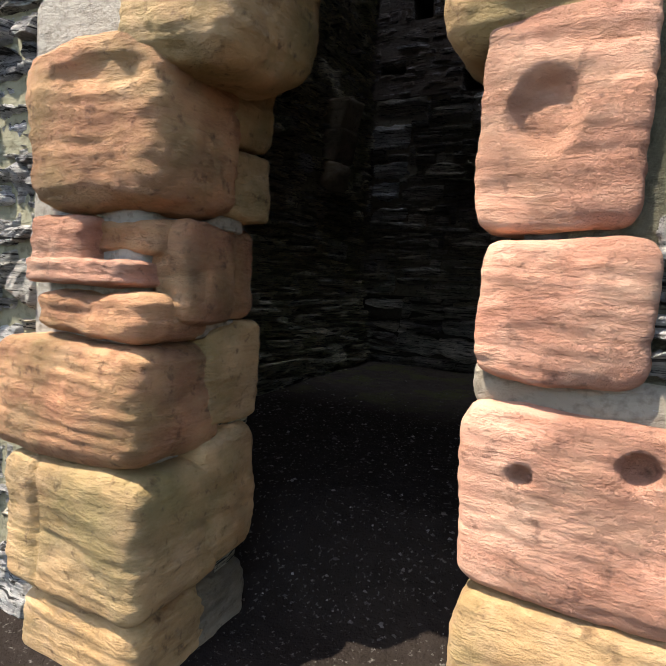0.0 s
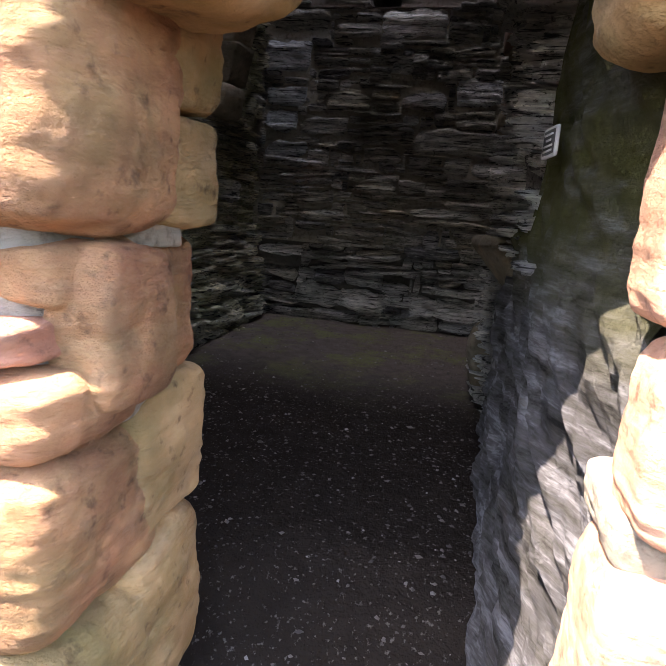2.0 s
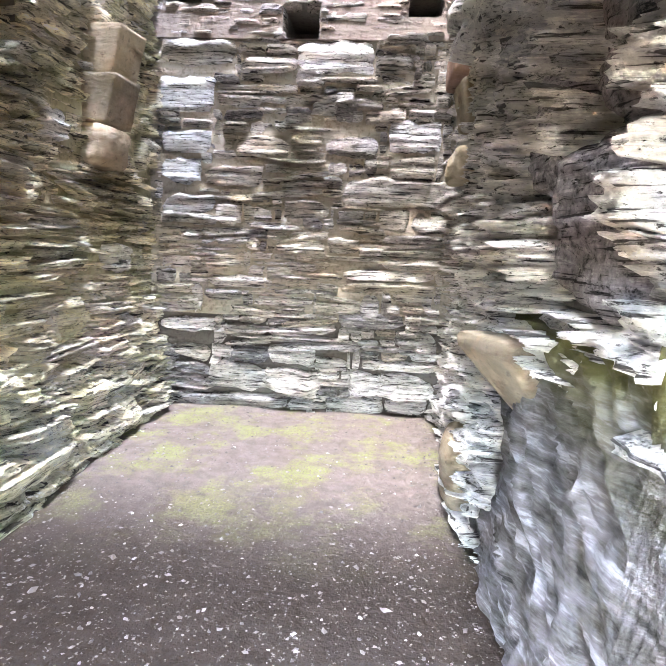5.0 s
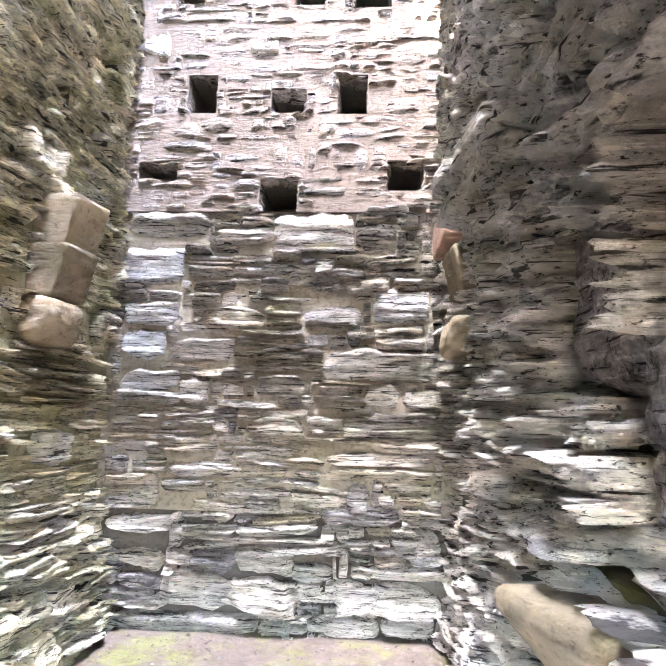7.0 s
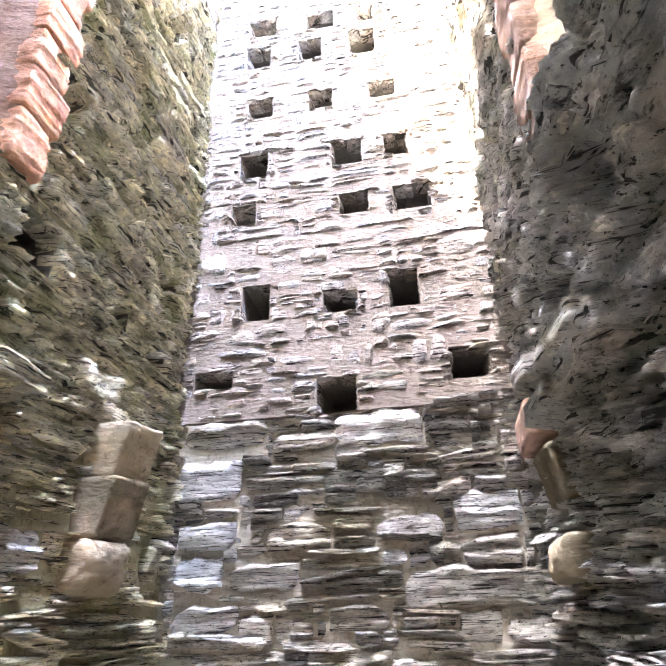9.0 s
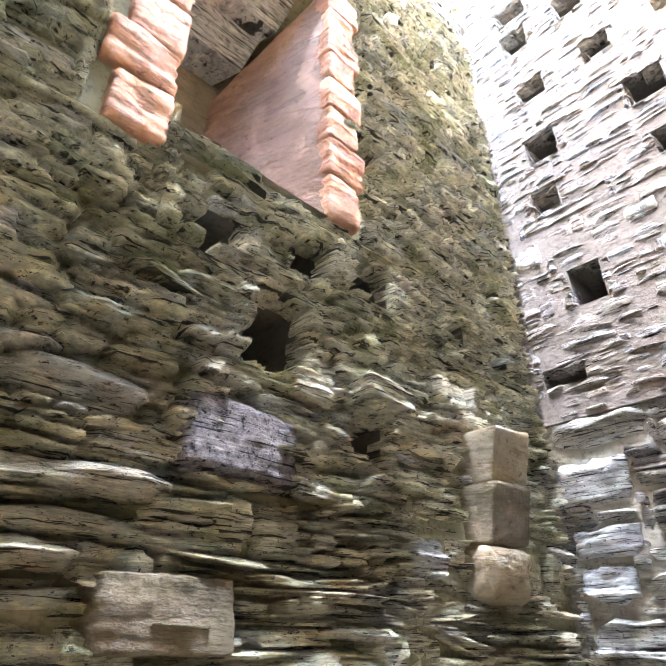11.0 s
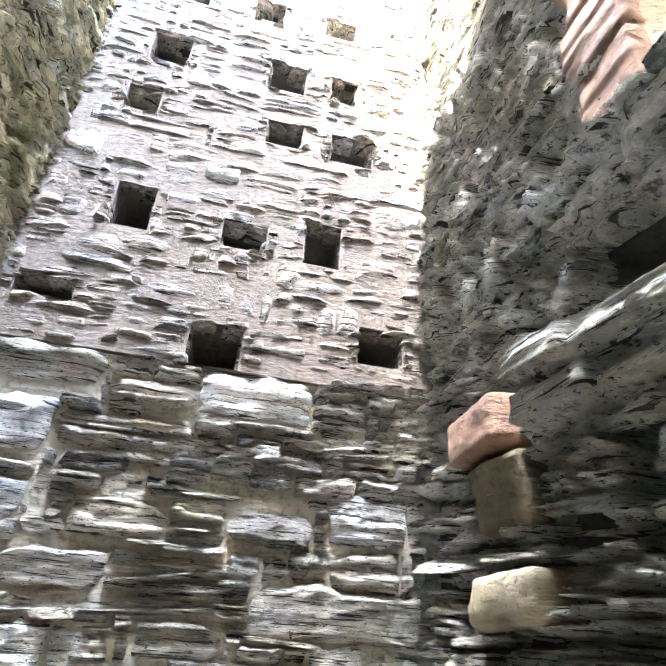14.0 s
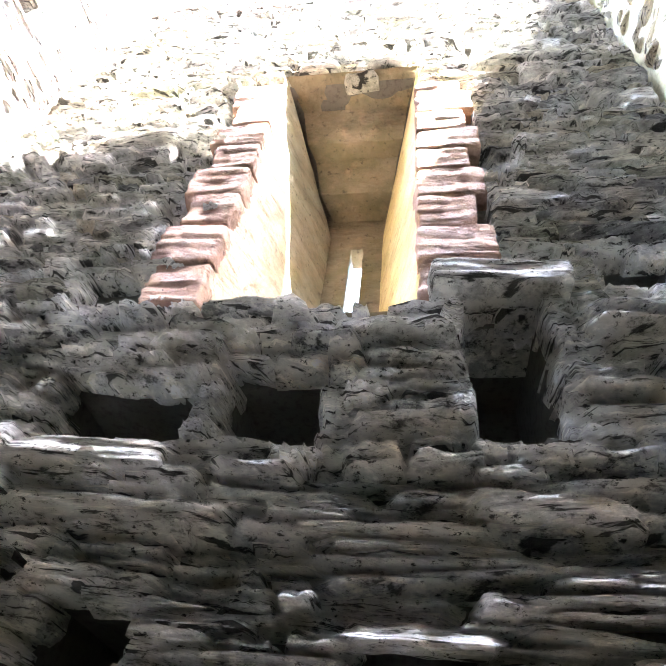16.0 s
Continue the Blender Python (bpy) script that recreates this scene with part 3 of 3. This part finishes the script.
lay(rng, left_face, False, list(courses(rng, YF, YB, 2.6, 7.0, (0.03, 0.09), (0.12, 0.38), taken, 0.6)), SLATE_GREEN, wall, lambda u, v: False, left_bulge, gap=0.01, lean=0.05, rough=0.022)
lay(rng, left_face, False, list(courses(rng, YF, YB, 7.0, LEFT_TOP, (0.1, 0.2), (0.2, 0.5), taken, 0.1)), SLATE_PALE, wall, lambda u, v: False, flat, units=FAR_UNITS)
lay(rng, left_face, False, list(rims(rng, LEFT_HOLES)), SLATE_GREEN, wall, lambda u, v: False, left_bulge, gap=0.004, lean=0.09)


# broken top of that wall, higher towards both corners
for name, a, b, top in (("wall_left_corner", 3.5, YB, 11.2), ("wall_left_end", 0.5, 2.3, 11.2)):
    stub = core(name, left_face, a, b, LEFT_TOP, top, [], LIME_MOSS, 1.0, 0.03)
    tagged(stub, "higher broken stretch of the rubble side wall")
    lay(rng, left_face, False, courses(rng, a, b, LEFT_TOP, top, (0.1, 0.2), (0.2, 0.5), [], 0.1), SLATE_PALE, stub, lambda u, v: False, flat, units=FAR_UNITS)


# wall with the bedrock foot and the tall window
def right_bulge(u, v):
    k = 0.0
    if u < 3.75 and v < 3.2:
        k = 0.09 * min(1, (3.2 - v) / 0.1) * min(1, (3.75 - u) / 0.3)
    if v < 1.2:
        k -= 0.02
    return k + 0.05 * noise.noise(Vector((u * 1.5, v * 1.5, 9)))


wall = core("wall_right", right_face, 0.5, YB, -0.3, LOW_TOP, RIGHT_HOLES, DARK_JOINT_POCKET, 1.0, 0.08, [WIN_R])
tagged(wall, "dark rubble side wall with deep pockets and a window recess")
BOULDERS = [(2.2, 2.62, 1.48, 1.86), (1.74, 2.3, 1.16, 1.56), (1.72, 2.16, 1.6, 1.9)]
taken = RIGHT_HOLES + [WIN_R, (3.22, 3.52, 3.24, 5.6), (1.98, 2.28, 3.24, 5.4), (0.9, 2.9, -0.4, 0.96), (0.9, 1.55, 1.0, 2.25)] + BOULDERS
rng = random.Random(31)
lay(rng, right_face, True, list(courses(rng, YF, YB, -0.05, 3.25, (0.028, 0.1), (0.14, 0.4), taken, 0.75)), SLATE_DARK, wall, lambda u, v: v > 1.2, right_bulge, gap=0.009, lean=0.06, rough=0.05, depth=0.2)
lay(rng, right_face, True, list(courses(rng, YF, YB, 3.25, 7.2, (0.04, 0.11), (0.14, 0.42), taken, 0.6)), SLATE_GREY, wall, lambda u, v: False, right_bulge, lean=0.05)
lay(rng, right_face, True, list(courses(rng, YF, YB, 7.2, LOW_TOP, (0.1, 0.2), (0.2, 0.5), taken, 0.1)), SLATE_PALE, wall, lambda u, v: False, flat, units=FAR_UNITS)
lay(rng, right_face, True, list(rims(rng, RIGHT_HOLES)), SLATE_DARK, wall, lambda u, v: False, right_bulge, gap=0.004, lean=0.09)

# door wall
wall = core("wall_front", front_in_face, -3.2, 4.0, -0.4, FRONT_TOP, [], LIME_MOSS, 0.4, 0.02, [DOOR])
tagged(wall, "rubble door wall with lichen-white slate and lime mortar")
rng = random.Random(41)
taken = [(-0.22, 1.36, -0.5, 2.1), (1.3, 1.54, -0.5, 0.68)]
lay(rng, front_out_face, False, list(courses(rng, -1.6, 2.6, -0.4, 3.0, (0.06, 0.16), (0.12, 0.36), taken)), SLATE_GREY, wall, lambda u, v: v < 1.9, lambda u, v: 0.02)
lay(rng, front_in_face, True, list(courses(rng, XL, XR, -0.3, FRONT_TOP, (0.09, 0.18), (0.2, 0.45), [(0.2, 1.3, -0.5, 1.9)], 0.2)), SLATE_GREEN, wall, lambda u, v: False, flat, units=FAR_UNITS)


# unseen mass above the door wall, added to keep sun off the right wall
corner = core("wall_front_corner", front_in_face, -3.2, -0.75, FRONT_TOP, 10.7, [], LIME, 0.4, 0.02)
tagged(corner, "unseen raised corner of the door wall, added to block the sun")

# ---- window recesses ----
def recess(name, face, flip, front, rear, deep, slit, mats, label):
    """A splayed window recess in dressed stone, closed by a thin slab with a slit."""
    root = tagged(new(name), label, kind="structure")
    a, b, c, d = front
    e, f, g, h = rear
    near = [(a, c, 0.0), (b, c, 0.0), (b, d, 0.0), (a, d, 0.0)]
    far = [(e, g, -deep), (f, g, -deep), (f, h, -deep), (e, h, -deep)]
    for n, (i, pname) in enumerate(((0, "sill"), (1, "splay"), (2, "soffit"), (3, "splay"))):
        j = (i + 1) % 4
        bm = bmesh.new()
        rows, cols = 7, 9
        out = Vector(((0, -1, 0), (1, 0, 0), (0, 1, 0), (-1, 0, 0))[n])
        grid = []
        for layer in (0, 1):
            for r in range(rows + 1):
                for q in range(cols + 1):
                    p0, p1 = Vector(near[i]).lerp(Vector(near[j]), q / cols), Vector(far[i]).lerp(Vector(far[j]), q / cols)
                    p = p0.lerp(p1, r / rows)
                    if n == 2:
                        p.y = d + (h - d) * (int(r / 2.4) * 2.4 / rows)
                    p += out * (layer * 0.14 + 0.012 * noise.noise(p * 5))
                    grid.append(bm.verts.new(face @ p))
        w = cols + 1
        half = (rows + 1) * w
        for r in range(rows):
            for q in range(cols):
                k = r * w + q
                bm.faces.new([grid[x] for x in (k, k + 1, k + w + 1, k + w)])
                bm.faces.new([grid[half + x] for x in (k, k + w, k + w + 1, k + 1)])
        bmesh.ops.recalc_face_normals(bm, faces=bm.faces)
        part(pname, bm, mats[n], root, smooth=False)
    s0, s1, t0, t1 = slit
    bm = bmesh.new()
    for x0, x1, y0, y1 in ((e - 0.7, s0, g - 0.7, h + 1.0), (s1, f + 0.7, g - 0.7, h + 1.0), (s0, s1, g - 0.7, t0), (s0, s1, t1, h + 1.0)):
        res = bmesh.ops.create_cube(bm, size=1.0)
        for v in res["verts"]:
            v.co = face @ Vector(((x0 + x1) / 2 + v.co.x * (x1 - x0), (y0 + y1) / 2 + v.co.y * (y1 - y0), -deep - 0.06 + v.co.z * 0.18))
    bmesh.ops.recalc_face_normals(bm, faces=bm.faces)
    part("slit_slab", bm, mats[4], root, smooth=False)
    return root


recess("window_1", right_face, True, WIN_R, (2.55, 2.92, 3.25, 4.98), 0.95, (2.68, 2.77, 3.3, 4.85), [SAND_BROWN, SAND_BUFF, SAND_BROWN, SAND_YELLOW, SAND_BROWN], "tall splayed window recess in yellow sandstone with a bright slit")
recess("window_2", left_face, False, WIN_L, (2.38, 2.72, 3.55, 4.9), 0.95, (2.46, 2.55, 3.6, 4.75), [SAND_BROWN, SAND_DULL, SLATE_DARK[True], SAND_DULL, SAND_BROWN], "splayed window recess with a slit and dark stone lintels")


def quoins(name, face, flip, u0, u1, v0, v1, n, mat, label, toward):
    """A stack of dressed corner stones beside a window."""
    root = tagged(new(name), label, kind="structure")
    rng = random.Random(int(u0 * 100))
    v = v0
    for k in range(n):
        h = (v1 - v0) / n * rng.uniform(0.85, 1.15)
        h = min(h, v1 - v)
        w = (u1 - u0) * (1.0 if k % 2 else 0.8)
        a = u0 if toward > 0 else u1 - w
        bm = lump((w, 0.34, h - 0.008), 14, 20, 0.02, k + int(u0 * 10), 0.02, 0.014)
        turn = face @ Matrix.Translation((a + w / 2, v, -0.145)) @ Matrix(((1, 0, 0, 0), (0, 0, 1, 0), (0, 1, 0, 0), (0, 0, 0, 1)))
        bmesh.ops.transform(bm, matrix=turn, verts=bm.verts)
        bmesh.ops.recalc_face_normals(bm, faces=bm.faces)
        part("quoin", bm, mat, root)
        v += h
    return root


quoins("quoin_stack", right_face, True, 3.2, 3.52, 3.24, 5.55, 8, SAND_DULL, "red sandstone corner stones beside the tall window", 1)
quoins("quoin_stack", right_face, True, 1.96, 2.3, 3.24, 5.35, 9, SAND_DULL, "worn red sandstone corner stones of the window", -1)
quoins("quoin_stack", left_face, False, 3.02, 3.3, 3.5, 5.6, 8, SAND_PINK, "pink and ochre sandstone corner stones", 1)
quoins("quoin_stack", left_face, False, 1.82, 2.14, 3.3, 5.6, 8, SAND_PINK, "pink sandstone corner stones of the window recess", -1)


# ---- projecting stones inside ----
def block(name, at, size, mat, label, category, seed, square=6, rough=0.012, turn=(0, 0, 0), group="", cuts=9, bed=0.0, parent=None, tilt=0.0, smooth=True):
    bm = lump(size, cuts, square, rough, seed, tilt, bed)
    ob = part(name, bm, mat, parent, smooth=smooth)
    ob.matrix_world = pose(*at, *turn)
    if parent is None:
        tagged(ob, label, category, group)
    return ob


G = "corbel stones"
def undercut(ob, high, inward, by):
    """Slopes the room-side face of a corbel back towards its foot."""
    for v in ob.data.vertices:
        if v.co.x * inward > 0:
            v.co.x *= 1 - by * max(0.0, 1 - v.co.z / high)


undercut(block("corbel", (-1.22, 4.22, 2.3), (0.42, 0.36, 0.28), SAND_BUFF, "buff sandstone corbel block jutting from the wall", "corbel", 1, 30, 0.007, (6, 0, 0), G, 16), 0.28, 1, 0.42)
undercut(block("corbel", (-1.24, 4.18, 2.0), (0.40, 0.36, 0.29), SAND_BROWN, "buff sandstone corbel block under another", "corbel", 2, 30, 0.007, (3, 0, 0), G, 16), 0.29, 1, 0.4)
undercut(block("corbel", (-1.25, 4.16, 1.75), (0.36, 0.40, 0.24), SAND_BUFF, "worn round-edged ochre corbel with a notch", "corbel", 3, 4.5, 0.04, (0, 0, 0), G, 20), 0.24, 1, 0.3)
block("corbel", (1.08, 4.2, 2.31), (0.34, 0.40, 0.19), SAND_DULL, "red sandstone corbel block with a worn pink end", "corbel", 4, 11, 0.014, (-4, 0, 0), G, 16)
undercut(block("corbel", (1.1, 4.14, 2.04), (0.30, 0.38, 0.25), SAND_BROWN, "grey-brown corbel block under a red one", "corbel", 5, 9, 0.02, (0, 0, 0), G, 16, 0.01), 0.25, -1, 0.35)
block("corbel", (1.1, 4.14, 1.74), (0.3, 0.42, 0.17), SAND_BUFF, "pale hollowed corbel stone with moss", "corbel", 6, 6, 0.03, (0, 0, 0), G, 16)


def wedge():
    """Tapered corbel: wide flat top, narrowing to its foot."""
    bm = lump((0.36, 0.36, 0.27), 14, 14, 0.012, 8, 0, 0.004)
    for v in bm.verts:
        k = min(1.0, v.co.z / 0.22)
        v.co.y = v.co.y * (0.42 + 0.58 * k) - 0.07 * (1 - k)
        v.co.x = v.co.x * (0.55 + 0.45 * k) + 0.08 * (1 - k)
    ob = part("corbel", bm, SAND_BROWN, None)
    ob.matrix_world = pose(1.06, 2.52, 0.77, 0, 0, 20)
    tagged(ob, "brown sandstone corbel tapering to its foot", "corbel", G)


wedge()
granite = slate("granite boulder", True, [(0.19, 0.175, 0.18), (0.24, 0.225, 0.235), (0.23, 0.2, 0.2)], 0.06, stretch=(4, 4, 4))
for n, (a, b, c, d) in enumerate(BOULDERS):
    block("boulder", (1.215, (a + b) / 2, c), (0.42, b - a, d - c), granite, "grey granite boulder set in the rubble wall", "boulder", 20 + n, 4.5, 0.05, (4 * n, 0, 0), "granite boulders", 34, 0.012, smooth=False)
for n, (y, z, sy, sz, out) in enumerate(((3.68, 2.42, 0.34, 0.09, 0.08), (3.66, 2.28, 0.36, 0.1, 0.05), (3.3, 2.40, 0.5, 0.07, 0.03), (2.0, 3.2, 0.5, 0.12, 0.0))):
    block("slab", (1.17 - out, y, z), (0.5, sy, sz), SLATE_DARK[True], "dark flat slate slab jutting from the wall", "slab", 40 + n, 24, 0.02, (3 - n * 2 % 5, 5, n * 2 % 5), "jutting slabs", 26, 0.014, smooth=False)
for n, (y, z, sy, sz) in enumerate(((3.25, 2.46, 0.3, 0.1), (2.88, 2.4, 0.2, 0.12), (2.58, 2.05, 0.46, 0.24), (2.38, 1.54, 0.42, 0.2), (2.7, 1.4, 0.6, 0.11))):
    block("slab", (-1.33 if n else -1.24, y, z), (0.42, sy, sz), (SLATE_GREEN[True], SLATE_GREEN[True], granite, SAND_BROWN, SLATE_GREEN[True])[n], "mossy flat slate slab jutting from the wall", "slab", 60 + n, 24, 0.03 if n == 3 else 0.02, (-3 + n * 3 % 5, -4, n * 2 % 4), "jutting slabs", 26, 0.003 if n in (2, 3) else 0.014, smooth=False)
block("upright_stone", (1.03, 3.4, 0.0), (0.22, 0.34, 0.46), SAND_BROWN, "dull brown worn stone standing against the wall", "stone", 80, 3.2, 0.03, (0, 0, 0))


# ---- bedrock foot inside the door ----
def bedrock():
    mat, nodes, links, bsdf = shader("bedrock")
    turn = (38, 0, 0)
    streak = spot(nodes, links, 6, 10, (0.6, 0.4, 3.2), turn, 0.75)
    c = ramp(nodes, links, streak, [(0.36, (0.012, 0.012, 0.011)), (0.44, (0.06, 0.058, 0.053)), (0.53, (0.1, 0.098, 0.1)), (0.62, (0.24, 0.24, 0.255)), (0.72, (0.14, 0.125, 0.1))])
    geo = nodes.new("ShaderNodeNewGeometry")
    sep = nodes.new("ShaderNodeSeparateXYZ")
    links.new(geo.outputs["Position"], sep.inputs[0])
    up = nodes.new("ShaderNodeMapRange")
    up.interpolation_type = "SMOOTHSTEP"
    up.inputs[1].default_value, up.inputs[2].default_value = 0.8, 1.15
    links.new(sep.outputs["Z"], up.inputs[0])
    wet = ramp(nodes, links, spot(nodes, links, 3.4, 7), [(0.36, (0.25, 0.25, 0.25)), (0.55, (0.95, 0.95, 0.95))])
    c = blend(nodes, links, blend(nodes, links, 1.0, wet, up.outputs[0], "MULTIPLY"), c, (0.075, 0.075, 0.02))
    links.new(c, bsdf.inputs["Base Color"])
    bsdf.inputs["Roughness"].default_value = 0.9
    bsdf.inputs["Specular IOR Level"].default_value = 0.15
    relief(nodes, links, bsdf, [(streak, 1.0, 0.03), (spot(nodes, links, 40, 8, (1, 1, 2), turn, 0.75), 0.9, 0.02), (spot(nodes, links, 150, 3), 0.5, 0.005)])
    rows, cols = 90, 130
    verts = []
    for r in range(rows + 1):
        for q in range(cols + 1):
            y = 0.60 + 2.56 * q / cols
            z = -0.35 + (2.7 - 1.25 * min(1, max(0, (y - 1.45) / 0.15))) * r / rows
            p = Vector((0, y, z))
            ridge = noise.noise(Vector((0, (y * 0.7 + z * 0.9) * 3.0, (z - y * 0.8) * 1.4 + 7)))
            across = (z - y * 0.75) * 5.5 + 0.5 * noise.noise(p * 2.2)
            k = int(math.floor(across))
            frac = across - k
            plate = (((k * 53) % 11) / 11 - 0.5) * 0.06 + 0.045 * frac * (0.3 + 0.7 * min(1, max(0, (y - 1.1) / 1.0)))
            plate *= 0.2 + 0.8 * min(1, max(0, (y - 1.6) / 0.9))
            x = 1.0 + 0.03 * ridge + plate + 0.02 * noise.noise(p * 9) + 0.01 * noise.noise(p * 26) + 0.03 * max(0, z - 0.9) - 0.06 * max(0, 0.3 - z)
            x += 0.1 * min(1.0, max(0, (1.12 - y) / 0.4)) ** 1.5
            if y > 2.4:
                x += (y - 2.4) * 0.12
            x -= 0.05 * abs(noise.noise(Vector((y * 2.0, (z - y * 0.8) * 9, 3)))) + 0.025 * abs(noise.noise(Vector((y * 7, (z - y * 0.8) * 22, 5)))) - 0.02
            verts.append((min(x, 1.2), y, z))
    w = cols + 1
    faces = [(r * w + q, (r + 1) * w + q, (r + 1) * w + q + 1, r * w + q + 1) for r in range(rows) for q in range(cols)]
    back = len(verts)
    verts += [(1.5, y, z) for _, y, z in verts]
    faces += [(r * w + back, r * w + back + cols, (r + 1) * w + back + cols, (r + 1) * w + back) for r in range(rows)]
    for q in range(cols):
        faces.append((rows * w + q, rows * w + back + q, rows * w + back + q + 1, rows * w + q + 1))
    tagged(mesh_object("bedrock", verts, faces, mat, smooth=False), "grey streaked bedrock at the foot of the wall", kind="structure")


bedrock()


# ---- sign ----
def sign():
    plate, nodes, links, bsdf = shader("sign enamel")
    links.new(blend(nodes, links, spot(nodes, links, 20, 5), (0.62, 0.63, 0.62), (0.45, 0.46, 0.45)), bsdf.inputs["Base Color"])
    bsdf.inputs["Roughness"].default_value = 0.4
    ink, nodes, links, bsdf = shader("sign print")
    links.new(blend(nodes, links, spot(nodes, links, 30, 4), (0.05, 0.055, 0.05), (0.09, 0.09, 0.09)), bsdf.inputs["Base Color"])
    root = tagged(new("sign"), "small pale metal notice with dark print on the wall", "sign")
    bm = lump((0.01, 0.085, 0.088), 3, 14, 0.0, 1)
    part("plate", bm, plate, root)
    bm = lump((0.004, 0.068, 0.072), 1, 14, 0.0, 3)
    face = part("face_panel", bm, ink, root, "dark printed face")
    face.location = (-0.005, 0, 0.008)
    for n, (z, w) in enumerate(((0.062, 0.05), (0.046, 0.03), (0.03, 0.052), (0.016, 0.052))):
        bm = lump((0.003, w, 0.006), 1, 14, 0.0, n)
        ob = part("print_bar", bm, plate, root)
        ob.location = (-0.0075, 0, z)
    root.matrix_world = pose(0.985, 1.27, 1.28, -6, 2, 18) @ Matrix.Scale(0.87, 4)


sign()

# ---- the doorway ----
surround = tagged(new("door_surround"), "weathered red sandstone door jambs of rounded blocks", kind="structure")
JAMB = [
    # x0, x1, y0, y1, z0, z1, worn, skin
    (-0.19, 0.35, 0.36, 0.74, 1.05, 1.5, 5.5, SAND_RED), (-0.17, 0.06, 0.38, 0.64, 0.88, 1.035, 5.5, SAND_PINK),
    (0.0, 0.28, 0.44, 0.7, 0.93, 1.035, 6.0, SAND_RED), (-0.2, 0.25, 0.355, 0.66, 0.83, 0.925, 4.5, SAND_PINK),
    (-0.19, 0.29, 0.37, 0.68, 0.69, 0.83, 4.5, SAND_RED), (0.2, 0.34, 0.48, 0.72, 0.74, 1.03, 4.5, SAND_RED),
    (-0.34, 0.30, 0.35, 0.74, 0.33, 0.685, 6, SAND_RED), (-0.27, 0.31, 0.35, 0.74, -0.1, 0.325, 7.5, SAND_OCHRE), (-0.22, 0.29, 0.37, 0.72, -0.42, -0.1, 6, SAND_OCHRE),
    (0.05, 0.34, 0.64, 0.9, 1.28, 1.62, 10, SAND_OCHRE), (0.05, 0.33, 0.64, 0.9, 1.06, 1.275, 10, SAND_OCHRE), (0.05, 0.30, 0.62, 0.9, 0.745, 1.055, 4.5, SAND_RED),
    (0.02, 0.31, 0.62, 0.92, 0.4, 0.74, 8, SAND_OCHRE), (0.02, 0.30, 0.62, 0.92, -0.06, 0.395, 6, SAND_OCHRE), (0.02, 0.29, 0.62, 0.9, -0.42, -0.1, 6, SAND_BROWN),
]
JAMB_R = [
    (0.94, 1.25, 0.46, 0.62, 1.0, 1.43, 8, SAND_PINK), (0.965, 1.28, 0.44, 0.62, 0.71, 0.99, 6.5, SAND_PINK),
    (0.95, 1.42, 0.44, 0.7, 0.27, 0.66, 7, SAND_PINK), (0.955, 1.42, 0.42, 0.7, -0.42, 0.265, 7, SAND_OCHRE),
    (0.14, 0.56, 0.36, 0.78, 1.4, 1.84, 4.5, SAND_OCHRE), (0.85, 1.24, 0.46, 0.8, 1.36, 1.8, 4.5, SAND_OCHRE), (-0.05, 1.45, 0.47, 0.9, 1.76, 2.12, 8, SAND_BROWN),
]
# hollows worn into single blocks: block, across, up, half-width, half-height, depth
HOLLOWS = [(15, 0.40, 0.52, 0.06, 0.07, 0.032), (17, 0.70, 0.78, 0.03, 0.03, 0.045), (17, 0.27, 0.66, 0.02, 0.02, 0.03), (7, 0.28, 0.6, 0.015, 0.2, 0.02), (0, 0.6, 0.75, 0.16, 0.04, 0.02)]
for n, (a, b, c, d, e, f, sq, mat) in enumerate(JAMB + JAMB_R):
    if n < 15:
        a, b = a - 0.06, b - 0.06
    elif b - a < 1:
        a, b = (a + 0.1, b + 0.1) if a > 0.5 else (a - 0.04, b - 0.04)
    bm = lump((b - a, d - c, f - e), 42, sq * 1.15, 0.026 if sq < 6 else 0.018, 90 + n, 0.05, 0.006)
    for k, across, up, rx, rz, deep in HOLLOWS:
        if k == n:
            for v in bm.verts:
                if v.co.y < -(d - c) * 0.25:
                    q = ((v.co.x + (b - a) / 2 - across * (b - a)) / rx) ** 2 + ((v.co.z - up * (f - e)) / rz) ** 2
                    v.co.y += deep * max(0.0, min(1.0, 1.5 - q))
    ob = part("block", bm, mat, surround)
    ob.location = ((a + b) / 2, (c + d) / 2, e)
LIME_WHITE = mortar_mat("lichen-white mortar", (0.54, 0.47, 0.38), (0.34, 0.30, 0.22))
for n, (x, y, z, sx, sy, sz) in enumerate(((1.29, 0.55, 0.64, 0.46, 0.24, 0.09), (0.02, 0.5, 0.275, 0.16, 0.24, 0.07), (0.15, 0.62, 0.7, 0.16, 0.2, 0.05), (-0.24, 0.55, 0.98, 0.12, 0.2, 0.1), (0.16, 0.66, 1.02, 0.16, 0.14, 0.05), (1.42, 0.6, 0.95, 0.14, 0.24, 0.12))):
    bm = lump((sx, sy, sz), 18, 9, 0.03, 200 + n, 0.1, 0.006)
    ob = part("mortar_bed", bm, LIME_WHITE, surround, "crumbling white mortar")
    ob.location = (x, y + 0.06, z)
for x0, x1, y0, y1 in ((-0.34, 0.15, 0.46, 0.86), (1.18, 1.5, 0.56, 0.68)):
    bm = lump((x1 - x0, y1 - y0, 2.2), 10, 12, 0.01, int(x0 * 50))
    ob = part("mortar_core", bm, LIME, surround)
    ob.location = ((x0 + x1) / 2, (y0 + y1) / 2, -0.45)
